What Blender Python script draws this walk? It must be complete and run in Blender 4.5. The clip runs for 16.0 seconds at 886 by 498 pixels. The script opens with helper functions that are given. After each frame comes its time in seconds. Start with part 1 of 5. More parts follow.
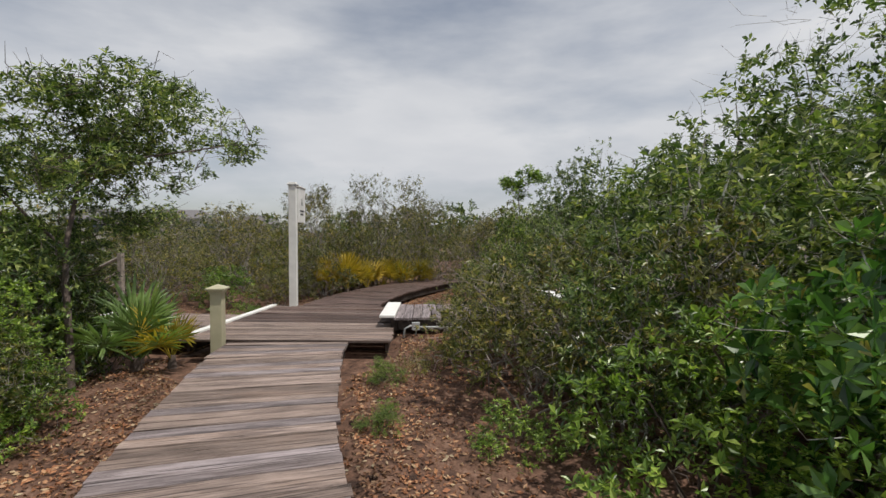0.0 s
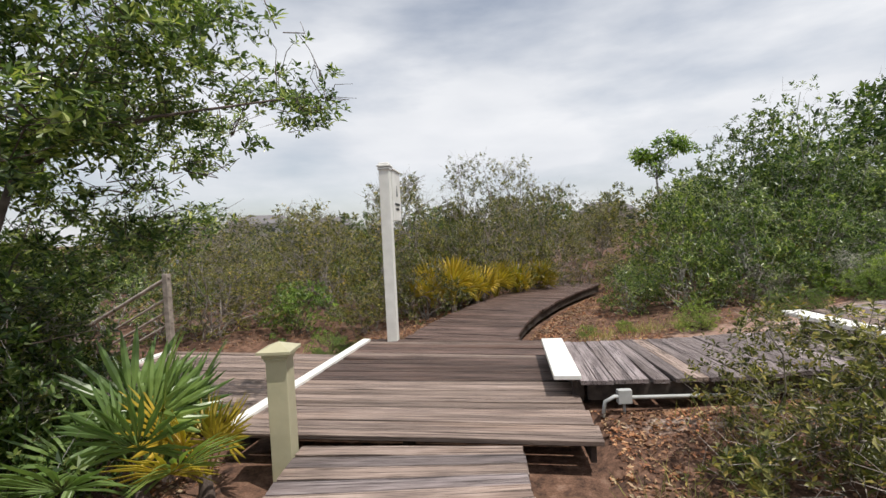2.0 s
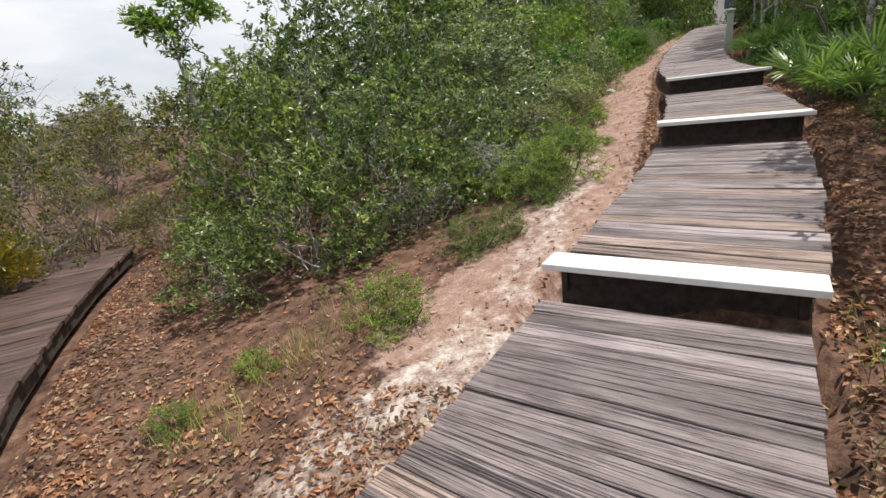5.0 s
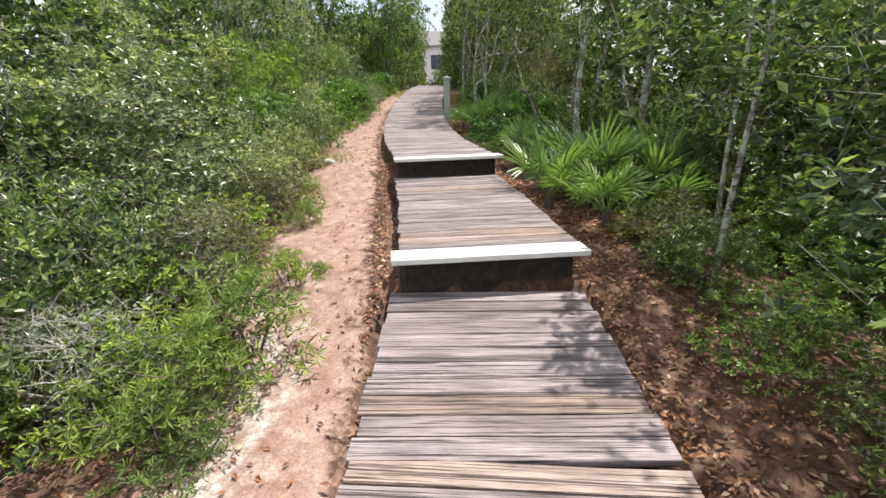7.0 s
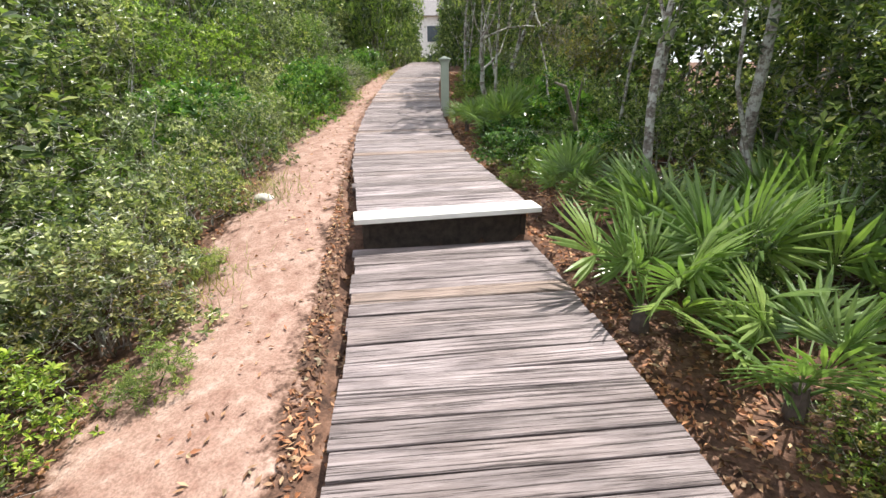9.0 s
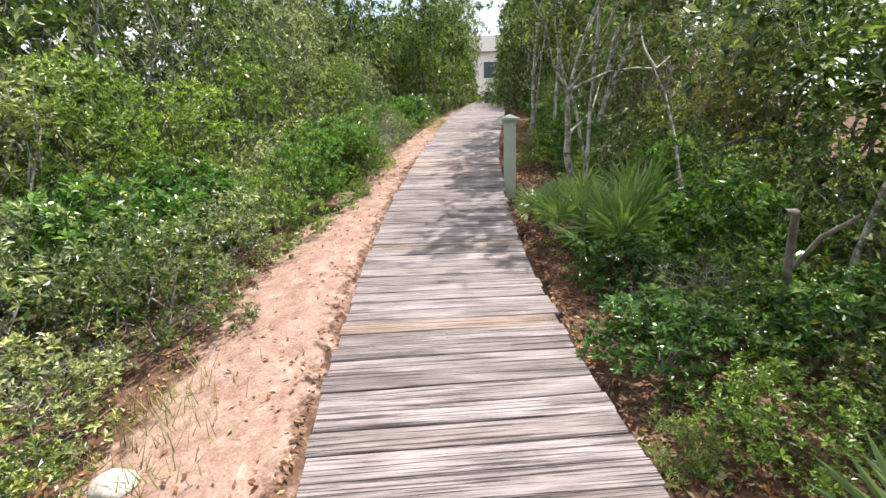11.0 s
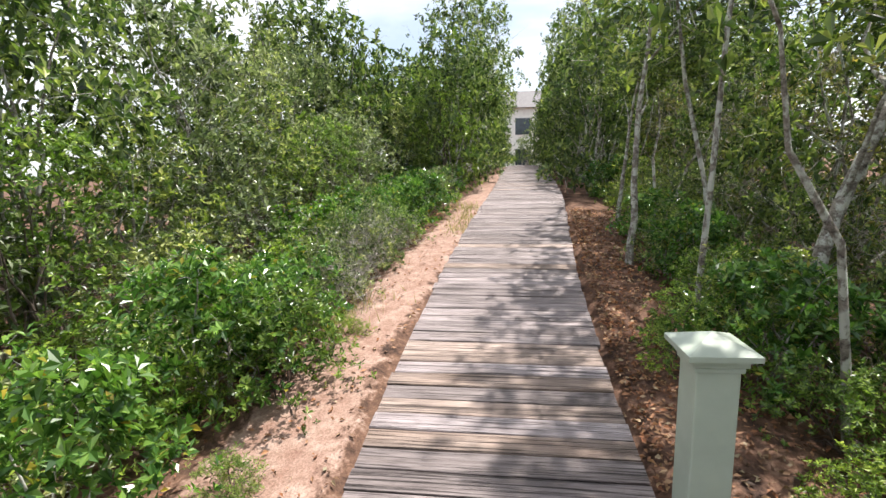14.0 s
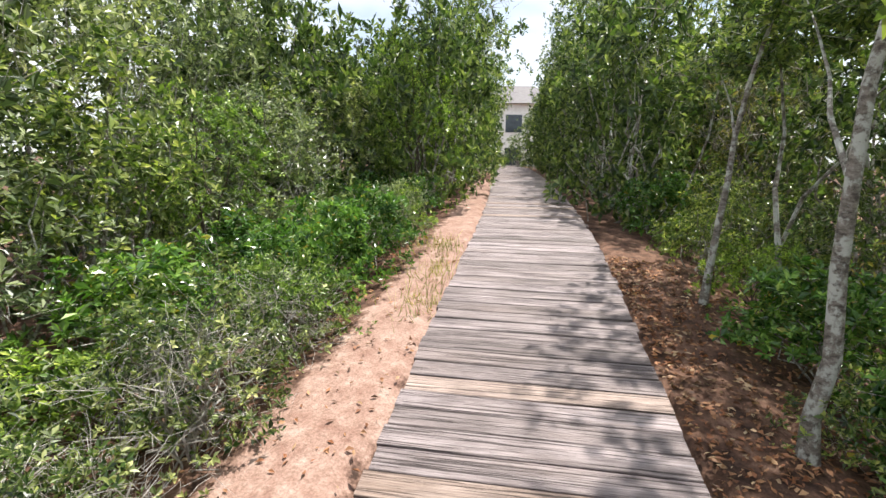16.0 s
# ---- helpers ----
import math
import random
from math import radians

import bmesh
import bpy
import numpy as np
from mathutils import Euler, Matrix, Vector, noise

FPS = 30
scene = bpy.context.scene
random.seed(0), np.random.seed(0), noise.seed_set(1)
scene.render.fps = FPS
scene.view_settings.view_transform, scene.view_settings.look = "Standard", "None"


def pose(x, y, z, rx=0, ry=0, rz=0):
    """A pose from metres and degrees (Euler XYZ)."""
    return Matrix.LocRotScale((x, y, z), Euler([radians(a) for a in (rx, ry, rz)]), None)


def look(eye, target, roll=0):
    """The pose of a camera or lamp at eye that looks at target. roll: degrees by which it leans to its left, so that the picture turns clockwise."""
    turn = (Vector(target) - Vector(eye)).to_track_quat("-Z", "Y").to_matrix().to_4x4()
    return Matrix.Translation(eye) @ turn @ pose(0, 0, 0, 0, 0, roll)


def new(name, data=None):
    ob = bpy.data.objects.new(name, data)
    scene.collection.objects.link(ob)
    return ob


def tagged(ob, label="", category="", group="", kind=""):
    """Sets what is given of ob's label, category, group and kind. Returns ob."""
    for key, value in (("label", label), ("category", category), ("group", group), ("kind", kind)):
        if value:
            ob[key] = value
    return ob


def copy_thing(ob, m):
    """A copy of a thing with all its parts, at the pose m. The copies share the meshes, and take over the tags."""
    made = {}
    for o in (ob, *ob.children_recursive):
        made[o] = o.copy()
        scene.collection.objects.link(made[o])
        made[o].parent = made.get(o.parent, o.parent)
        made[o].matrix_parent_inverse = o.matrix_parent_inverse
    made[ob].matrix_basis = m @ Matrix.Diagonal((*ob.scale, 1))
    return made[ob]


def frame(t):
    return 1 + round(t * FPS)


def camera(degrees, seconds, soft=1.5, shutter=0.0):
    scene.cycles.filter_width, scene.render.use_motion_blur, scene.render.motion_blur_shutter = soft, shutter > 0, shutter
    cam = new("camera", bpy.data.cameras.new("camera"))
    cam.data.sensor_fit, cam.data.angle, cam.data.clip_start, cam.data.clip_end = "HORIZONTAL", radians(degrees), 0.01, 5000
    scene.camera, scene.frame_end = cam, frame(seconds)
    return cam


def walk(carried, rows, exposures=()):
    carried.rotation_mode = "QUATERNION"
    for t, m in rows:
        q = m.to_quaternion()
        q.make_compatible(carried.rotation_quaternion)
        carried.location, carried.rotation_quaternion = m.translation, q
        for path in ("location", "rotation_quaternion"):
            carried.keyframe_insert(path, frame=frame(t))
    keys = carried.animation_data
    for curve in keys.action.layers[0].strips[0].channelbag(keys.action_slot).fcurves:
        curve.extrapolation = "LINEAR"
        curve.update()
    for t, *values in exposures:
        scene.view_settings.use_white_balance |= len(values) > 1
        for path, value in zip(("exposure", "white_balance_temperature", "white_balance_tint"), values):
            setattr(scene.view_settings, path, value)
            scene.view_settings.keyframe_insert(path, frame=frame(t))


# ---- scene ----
cam = camera(85.7, 16.0)
EXPOSURES = [(0, -0.5), (1.5, -0.14), (2.5, -0.12), (3.5, -0.18), (4.0, -0.36), (5.0, 0.0), (8.0, 0.66), (10.5, 0.78), (13, 0.78), (16, 0.8)]
PATH = [
    (0, (0.811, -0.68, 1.488), (0.636, 1.311, 1.42), 0.2),
    (0.5, (0.329, 0.009, 1.475), (-0.063, 1.968, 1.375), -0.1),
    (1, (-0.067, 0.775, 1.499), (-0.574, 2.708, 1.409), -1.0),
    (1.5, (-0.436, 1.52, 1.529), (-0.929, 3.456, 1.438), -2.2),
    (2, (-0.754, 2.32, 1.553), (-1.217, 4.264, 1.465), -2.7),
    (2.5, (-1.044, 3.104, 1.595), (-1.456, 5.057, 1.467), -2.9),
    (3, (-1.16, 3.937, 1.568), (-1.398, 5.916, 1.414), -3.0),
    (3.5, (-1.2, 4.687, 1.546), (-1.12, 6.675, 1.345), -2.6),
    (4, (-1.083, 5.462, 1.476), (-0.651, 7.356, 1.0), -4.0),
    (4.5, (-0.857, 6.184, 1.456), (-0.131, 7.917, 0.771), -6.7),
    (4.8, (-0.722, 6.511, 1.534), (0.281, 8.102, 0.851), -7.3),
    (5, (-0.557, 6.709, 1.551), (0.639, 8.186, 0.926), -7.3),
    (5.2, (-0.355, 6.917, 1.589), (1.025, 8.259, 1.046), -6.3),
    (7.3, (2.327, 8.075, 2.043), (4.138, 8.627, 1.398), -0.9),
    (7.5, (2.551, 8.164, 2.097), (4.35, 8.687, 1.396), -0.8),
    (7.7, (2.827, 8.234, 2.108), (4.613, 8.757, 1.375), -0.7),
    (8, (3.299, 8.358, 2.208), (5.083, 8.877, 1.468), -1.6),
    (8.2, (3.57, 8.469, 2.199), (5.368, 8.989, 1.493), -0.8),
    (10.3, (6.719, 9.52, 2.595), (8.448, 10.261, 1.917), -2.6),
    (10.5, (6.996, 9.654, 2.651), (8.718, 10.429, 1.992), -2.5),
    (11, (7.783, 9.982, 2.717), (9.522, 10.802, 2.166), -2.2),
    (11.5, (8.469, 10.251, 2.867), (10.192, 11.116, 2.334), -2.0),
    (12, (9.115, 10.565, 2.99), (10.808, 11.489, 2.461), -2.3),
    (12.5, (9.831, 10.95, 3.024), (11.527, 11.879, 2.516), -2.3),
    (13, (10.636, 11.311, 3.1), (12.34, 12.252, 2.64), -2.6),
    (13.5, (11.438, 11.649, 3.164), (13.162, 12.59, 2.784), -2.3),
    (14, (12.181, 11.971, 3.269), (13.917, 12.902, 2.923), -1.6),
    (14.5, (12.987, 12.321, 3.327), (14.734, 13.248, 3.03), -0.6),
    (15, (13.777, 12.633, 3.371), (15.526, 13.552, 3.064), -0.2),
    (15.5, (14.525, 12.996, 3.445), (16.281, 13.907, 3.15), 0.1),
    (16, (15.3, 13.316, 3.502), (17.064, 14.185, 3.133), 0.7),
]
walk(cam, [(t, look(eye, target, roll)) for t, eye, target, roll in PATH], EXPOSURES)

# ---- world, sun, exposure ----
SUN_AZ = Vector((0.93, -0.36, 0)).normalized()
SUN_EL = radians(68)
world = bpy.data.worlds.new("world")
scene.world = world
world.use_nodes = True
wn, wl = world.node_tree.nodes, world.node_tree.links
wn.clear()
w_out = wn.new("ShaderNodeOutputWorld")
w_bg = wn.new("ShaderNodeBackground")
sky = wn.new("ShaderNodeTexSky")
sky.sky_type = 'NISHITA'
sky.sun_disc = False
sky.sun_elevation = SUN_EL
sky.sun_rotation = math.atan2(SUN_AZ.x, SUN_AZ.y)
sky.air_density, sky.dust_density, sky.ozone_density = 1.0, 1.0, 1.5
w_tc = wn.new("ShaderNodeTexCoord")
w_map = wn.new("ShaderNodeMapping")
w_map.inputs["Scale"].default_value = (1.0, 1.0, 3.2)
w_no = wn.new("ShaderNodeTexNoise")
w_no.inputs["Scale"].default_value = 1.7
w_no.inputs["Detail"].default_value = 7
w_no.inputs["Roughness"].default_value = 0.52
w_ramp = wn.new("ShaderNodeValToRGB")
w_ramp.color_ramp.elements[0].position, w_ramp.color_ramp.elements[1].position = 0.36, 0.62
w_ramp.color_ramp.elements[0].color = (0.3, 0.3, 0.3, 1)
w_ramp.color_ramp.elements[1].color = (1, 1, 1, 1)
w_no2 = wn.new("ShaderNodeTexNoise")
w_no2.inputs["Scale"].default_value = 2.6
w_no2.inputs["Detail"].default_value = 5
w_cl = wn.new("ShaderNodeValToRGB")
w_cl.color_ramp.elements[0].position, w_cl.color_ramp.elements[1].position = 0.3, 0.7
w_cl.color_ramp.elements[0].color = (7.9, 8.2, 8.8, 1)
w_cl.color_ramp.elements[1].color = (10.2, 10.3, 10.6, 1)
w_mix = wn.new("ShaderNodeMix")
w_mix.data_type = 'RGBA'
wl.new(w_tc.outputs["Generated"], w_map.inputs["Vector"])
wl.new(w_map.outputs["Vector"], w_no.inputs["Vector"])
wl.new(w_map.outputs["Vector"], w_no2.inputs["Vector"])
wl.new(w_no.outputs["Fac"], w_ramp.inputs["Fac"])
wl.new(w_no2.outputs["Fac"], w_cl.inputs["Fac"])
wl.new(w_ramp.outputs["Color"], w_mix.inputs["Factor"])
wl.new(sky.outputs["Color"], w_mix.inputs["A"])
wl.new(w_cl.outputs["Color"], w_mix.inputs["B"])
wl.new(w_mix.outputs["Result"], w_bg.inputs["Color"])
w_bg.inputs["Strength"].default_value = 0.1
wl.new(w_bg.outputs["Background"], w_out.inputs["Surface"])

sun = new("sun", bpy.data.lights.new("sun", 'SUN'))
sun.data.energy, sun.data.angle, sun.data.color = 5.0, radians(0.8), (1.0, 0.95, 0.87)
sun.matrix_basis = look((0, 0, 30), Vector((0, 0, 30)) - Vector((SUN_AZ.x * math.cos(SUN_EL), SUN_AZ.y * math.cos(SUN_EL), math.sin(SUN_EL))))

# ---- materials ----


def mat(name):
    m = bpy.data.materials.new(name)
    m.use_nodes = True
    return m, m.node_tree.nodes, m.node_tree.links, m.node_tree.nodes["Principled BSDF"]


def ramp(nodes, stops):
    r = nodes.new("ShaderNodeValToRGB")
    el = r.color_ramp.elements
    while len(el) < len(stops):
        el.new(0.5)
    for e, (p, c) in zip(el, stops):
        e.position, e.color = p, (*c, 1)
    return r


def noise_tex(nodes, links, vec, scale, detail=4, rough=0.6):
    n = nodes.new("ShaderNodeTexNoise")
    n.inputs["Scale"].default_value, n.inputs["Detail"].default_value, n.inputs["Roughness"].default_value = scale, detail, rough
    links.new(vec, n.inputs["Vector"])
    return n


def mixc(nodes, links, fac, a, b, mode='MIX'):
    m = nodes.new("ShaderNodeMix")
    m.data_type, m.blend_type = 'RGBA', mode
    for sock, v in (("Factor", fac), ("A", a), ("B", b)):
        if isinstance(v, bpy.types.NodeSocket):
            links.new(v, m.inputs[sock])
        elif isinstance(v, (int, float)):
            m.inputs[sock].default_value = v
        else:
            m.inputs[sock].default_value = (*v, 1)
    return m.outputs["Result"]


def bump(nodes, links, bsdf, height, strength, dist):
    b = nodes.new("ShaderNodeBump")
    b.inputs["Strength"].default_value, b.inputs["Distance"].default_value = strength, dist
    links.new(height, b.inputs["Height"])
    links.new(b.outputs["Normal"], bsdf.inputs["Normal"])


def wood(name, dark, mid, light, warm, warm_amount):
    """Weathered plank wood: grain along the plank's x, stains, and a tone of its own for each plank."""
    m, n, l, b = mat(name)
    tc = n.new("ShaderNodeTexCoord")
    oi = n.new("ShaderNodeObjectInfo")
    off = n.new("ShaderNodeVectorMath")
    off.operation = 'MULTIPLY_ADD'
    comb = n.new("ShaderNodeCombineXYZ")
    for k in "XYZ":
        l.new(oi.outputs["Random"], comb.inputs[k])
    l.new(comb.outputs["Vector"], off.inputs[0])
    off.inputs[1].default_value = (37, 53, 71)
    l.new(tc.outputs["Object"], off.inputs[2])
    mp = n.new("ShaderNodeMapping")
    mp.inputs["Scale"].default_value = (2.6, 58, 58)
    l.new(off.outputs["Vector"], mp.inputs["Vector"])
    grain = noise_tex(n, l, mp.outputs["Vector"], 2.2, 6, 0.7)
    mp2 = n.new("ShaderNodeMapping")
    mp2.inputs["Scale"].default_value = (2.0, 6, 6)
    l.new(off.outputs["Vector"], mp2.inputs["Vector"])
    stain = noise_tex(n, l, mp2.outputs["Vector"], 1.6, 4, 0.6)
    r1 = ramp(n, [(0.27, dark), (0.47, mid), (0.78, light)])
    l.new(grain.outputs["Fac"], r1.inputs["Fac"])
    rs = ramp(n, [(0.36, (0.33, 0.30, 0.30)), (0.5, (0.8, 0.78, 0.77)), (0.66, (1.2, 1.18, 1.17))])
    l.new(stain.outputs["Fac"], rs.inputs["Fac"])
    c = mixc(n, l, 0.65, r1.outputs["Color"], rs.outputs["Color"], 'MULTIPLY')
    rr = ramp(n, [(0.0, (0.50, 0.47, 0.46)), (0.35, (0.9, 0.87, 0.87)), (0.75, (1.15, 1.13, 1.15)), (1.0, (1.55, 1.56, 1.62))])
    l.new(oi.outputs["Random"], rr.inputs["Fac"])
    c = mixc(n, l, 0.65, c, rr.outputs["Color"], 'MULTIPLY')
    rw = ramp(n, [(0.52, (0, 0, 0)), (0.72, (1, 1, 1))])
    wmix = n.new("ShaderNodeMath")
    wmix.operation = 'MULTIPLY'
    wv = noise_tex(n, l, mp2.outputs["Vector"], 0.7, 2, 0.5)
    l.new(wv.outputs["Fac"], rw.inputs["Fac"])
    l.new(rw.outputs["Color"], wmix.inputs[0])
    wmix.inputs[1].default_value = warm_amount
    c = mixc(n, l, wmix.outputs["Value"], c, warm)
    mp3 = n.new("ShaderNodeMapping")
    mp3.inputs["Scale"].default_value = (1.1, 70, 70)
    l.new(off.outputs["Vector"], mp3.inputs["Vector"])
    crack = noise_tex(n, l, mp3.outputs["Vector"], 1.3, 4, 0.65)
    rc = ramp(n, [(0.40, (0.09, 0.07, 0.07)), (0.455, (1, 1, 1))])
    l.new(crack.outputs["Fac"], rc.inputs["Fac"])
    c = mixc(n, l, 0.85, c, rc.outputs["Color"], 'MULTIPLY')
    l.new(c, b.inputs["Base Color"])
    b.inputs["Roughness"].default_value = 0.62
    b.inputs["Specular IOR Level"].default_value = 0.4
    add = n.new("ShaderNodeMath")
    add.operation = 'ADD'
    l.new(grain.outputs["Fac"], add.inputs[0])
    l.new(rc.outputs["Color"], add.inputs[1])
    bump(n, l, b, add.outputs["Value"], 0.9, 0.008)
    return m


def plain(name, col, rough=0.6, scale=9.0, amount=0.25, metal=0.0, bmp=0.2):
    m, n, l, b = mat(name)
    tc = n.new("ShaderNodeTexCoord")
    a = noise_tex(n, l, tc.outputs["Object"], scale, 5)
    g = noise_tex(n, l, tc.outputs["Object"], scale * 9, 3)
    lo = tuple(v * (1 - amount) for v in col)
    hi = tuple(min(1, v * (1 + amount * 0.5)) for v in col)
    r = ramp(n, [(0.35, lo), (0.65, hi)])
    l.new(a.outputs["Fac"], r.inputs["Fac"])
    l.new(r.outputs["Color"], b.inputs["Base Color"])
    b.inputs["Roughness"].default_value, b.inputs["Metallic"].default_value = rough, metal
    bump(n, l, b, g.outputs["Fac"], bmp, 0.004)
    return m


def leafmat(name, stops, rough=0.45, trans=0.35):
    """Leaves: colour by leaf and by plant, some light shining through."""
    m, n, l, b = mat(name)
    geo = n.new("ShaderNodeNewGeometry")
    oi = n.new("ShaderNodeObjectInfo")
    r = ramp(n, stops)
    l.new(geo.outputs["Random Per Island"], r.inputs["Fac"])
    rr = ramp(n, [(0.0, (0.75, 0.82, 0.8)), (0.5, (1.05, 1.1, 1.05)), (1.0, (1.35, 1.3, 1.05))])
    l.new(oi.outputs["Random"], rr.inputs["Fac"])
    tc = n.new("ShaderNodeTexCoord")
    big = noise_tex(n, l, tc.outputs["Object"], 2.2, 3)
    rb = ramp(n, [(0.35, (0.6, 0.7, 0.64)), (0.65, (1.45, 1.42, 1.15))])
    l.new(big.outputs["Fac"], rb.inputs["Fac"])
    c = mixc(n, l, 1.0, r.outputs["Color"], rr.outputs["Color"], 'MULTIPLY')
    c = mixc(n, l, 1.0, c, rb.outputs["Color"], 'MULTIPLY')
    l.new(c, b.inputs["Base Color"])
    b.inputs["Roughness"].default_value = rough
    b.inputs["Specular IOR Level"].default_value = 0.6
    t = n.new("ShaderNodeBsdfTranslucent")
    ct = mixc(n, l, 1.0, c, (1.1, 1.3, 0.7), 'MULTIPLY')
    l.new(ct, t.inputs["Color"])
    mx = n.new("ShaderNodeMixShader")
    mx.inputs["Fac"].default_value = trans
    l.new(b.outputs["BSDF"], mx.inputs[1])
    l.new(t.outputs["BSDF"], mx.inputs[2])
    l.new(mx.outputs["Shader"], n["Material Output"].inputs["Surface"])
    return m


M_WOOD = wood("weathered_wood", (0.11, 0.085, 0.082), (0.262, 0.222, 0.22), (0.42, 0.378, 0.385), (0.30, 0.21, 0.16), 0.12)
M_WOOD_BROWN = wood("brown_wood", (0.10, 0.072, 0.06), (0.30, 0.23, 0.195), (0.49, 0.405, 0.355), (0.29, 0.18, 0.12), 0.32)
M_WOOD_DARK = wood("damp_wood", (0.04, 0.026, 0.022), (0.125, 0.082, 0.069), (0.25, 0.18, 0.155), (0.14, 0.07, 0.045), 0.4)
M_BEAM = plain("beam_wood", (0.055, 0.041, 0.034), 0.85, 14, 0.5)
M_WHITE = plain("white_paint", (0.80, 0.79, 0.76), 0.5, 5, 0.10, 0, 0.25)
M_SAGE = plain("sage_paint", (0.40, 0.45, 0.38), 0.45, 4, 0.10, 0, 0.1)
M_BEIGE = plain("beige_paint", (0.47, 0.44, 0.30), 0.45, 4, 0.12, 0, 0.1)
M_BLACK = plain("dark_marking", (0.02, 0.02, 0.02), 0.5, 6, 0.1)
M_GREYPLASTIC = plain("grey_plastic", (0.42, 0.43, 0.43), 0.5, 8, 0.15)


def lichen_bark():
    """Grey-brown bark with pale lichen blotches and dark bands round the stem."""
    m, n, l, b = mat("lichen_bark")
    tc = n.new("ShaderNodeTexCoord")
    mp = n.new("ShaderNodeMapping")
    mp.inputs["Scale"].default_value = (14, 14, 26)
    l.new(tc.outputs["Object"], mp.inputs["Vector"])
    base = noise_tex(n, l, mp.outputs["Vector"], 1.6, 5, 0.7)
    blot = noise_tex(n, l, tc.outputs["Object"], 11, 4, 0.7)
    r1 = ramp(n, [(0.36, (0.07, 0.055, 0.048)), (0.52, (0.22, 0.19, 0.165)), (0.7, (0.36, 0.32, 0.29))])
    l.new(base.outputs["Fac"], r1.inputs["Fac"])
    r2 = ramp(n, [(0.47, (0, 0, 0)), (0.56, (1, 1, 1))])
    l.new(blot.outputs["Fac"], r2.inputs["Fac"])
    c = mixc(n, l, r2.outputs["Color"], r1.outputs["Color"], (0.50, 0.50, 0.46))
    l.new(c, b.inputs["Base Color"])
    b.inputs["Roughness"].default_value = 0.9
    bump(n, l, b, base.outputs["Fac"], 1.0, 0.01)
    return m


M_BARK = lichen_bark()
M_BARKDARK = plain("brown_bark", (0.12, 0.09, 0.075), 0.9, 11, 0.5, 0, 1.0)
M_PALE = plain("bleached_twig", (0.46, 0.43, 0.40), 0.9, 9, 0.4)
M_TWIG = plain("dry_twig", (0.30, 0.262, 0.235), 0.9, 7, 0.6)
M_OAK = leafmat("oak_leaf", [(0.0, (0.018, 0.034, 0.012)), (0.4, (0.07, 0.11, 0.032)), (0.75, (0.18, 0.22, 0.07)), (1.0, (0.37, 0.37, 0.16))], 0.33, 0.36)
M_GREEN = leafmat("bright_leaf", [(0.0, (0.032, 0.06, 0.014)), (0.4, (0.115, 0.18, 0.035)), (0.8, (0.23, 0.31, 0.06)), (1.0, (0.36, 0.41, 0.12))], 0.36, 0.36)
M_OLIVE = leafmat("olive_leaf", [(0.0, (0.03, 0.036, 0.01)), (0.5, (0.12, 0.115, 0.04)), (0.85, (0.27, 0.235, 0.085)), (1.0, (0.40, 0.27, 0.10))], 0.42, 0.4)
M_GLOSSY = leafmat("glossy_leaf", [(0.0, (0.025, 0.065, 0.02)), (0.5, (0.08, 0.16, 0.04)), (0.95, (0.18, 0.28, 0.08)), (1.0, (0.34, 0.24, 0.05))], 0.24, 0.35)
M_SILVER = leafmat("silvery_leaf", [(0.0, (0.04, 0.06, 0.025)), (0.4, (0.14, 0.165, 0.085)), (0.8, (0.30, 0.32, 0.18)), (1.0, (0.48, 0.48, 0.31))], 0.36, 0.28)
M_HEATH = leafmat("heath_leaf", [(0.0, (0.08, 0.12, 0.03)), (0.5, (0.18, 0.23, 0.06)), (1.0, (0.32, 0.36, 0.12))], 0.6)
M_PALM = leafmat("palmetto_green", [(0.0, (0.07, 0.12, 0.05)), (0.5, (0.14, 0.21, 0.08)), (0.85, (0.26, 0.31, 0.12)), (1.0, (0.42, 0.40, 0.15))], 0.34)
M_PALMY = leafmat("palmetto_yellow", [(0.0, (0.10, 0.09, 0.02)), (0.4, (0.32, 0.22, 0.03)), (0.8, (0.52, 0.35, 0.05)), (1.0, (0.52, 0.33, 0.11))], 0.45)
M_LITTER = leafmat("fallen_leaf", [(0.0, (0.08, 0.035, 0.025)), (0.4, (0.26, 0.095, 0.05)), (0.8, (0.36, 0.18, 0.115)), (1.0, (0.44, 0.31, 0.24))], 0.7, 0.1)
M_GRASS = leafmat("dry_grass", [(0.0, (0.16, 0.15, 0.06)), (0.6, (0.30, 0.26, 0.12)), (1.0, (0.40, 0.34, 0.20))], 0.7)
M_ROOF = plain("roof_shingle", (0.16, 0.15, 0.155), 0.8, 5, 0.3)
M_WALL = plain("house_wall", (0.46, 0.42, 0.38), 0.8, 3, 0.15)
M_GLASS = plain("window_glass", (0.05, 0.065, 0.08), 0.12, 3, 0.2, 0, 0.0)


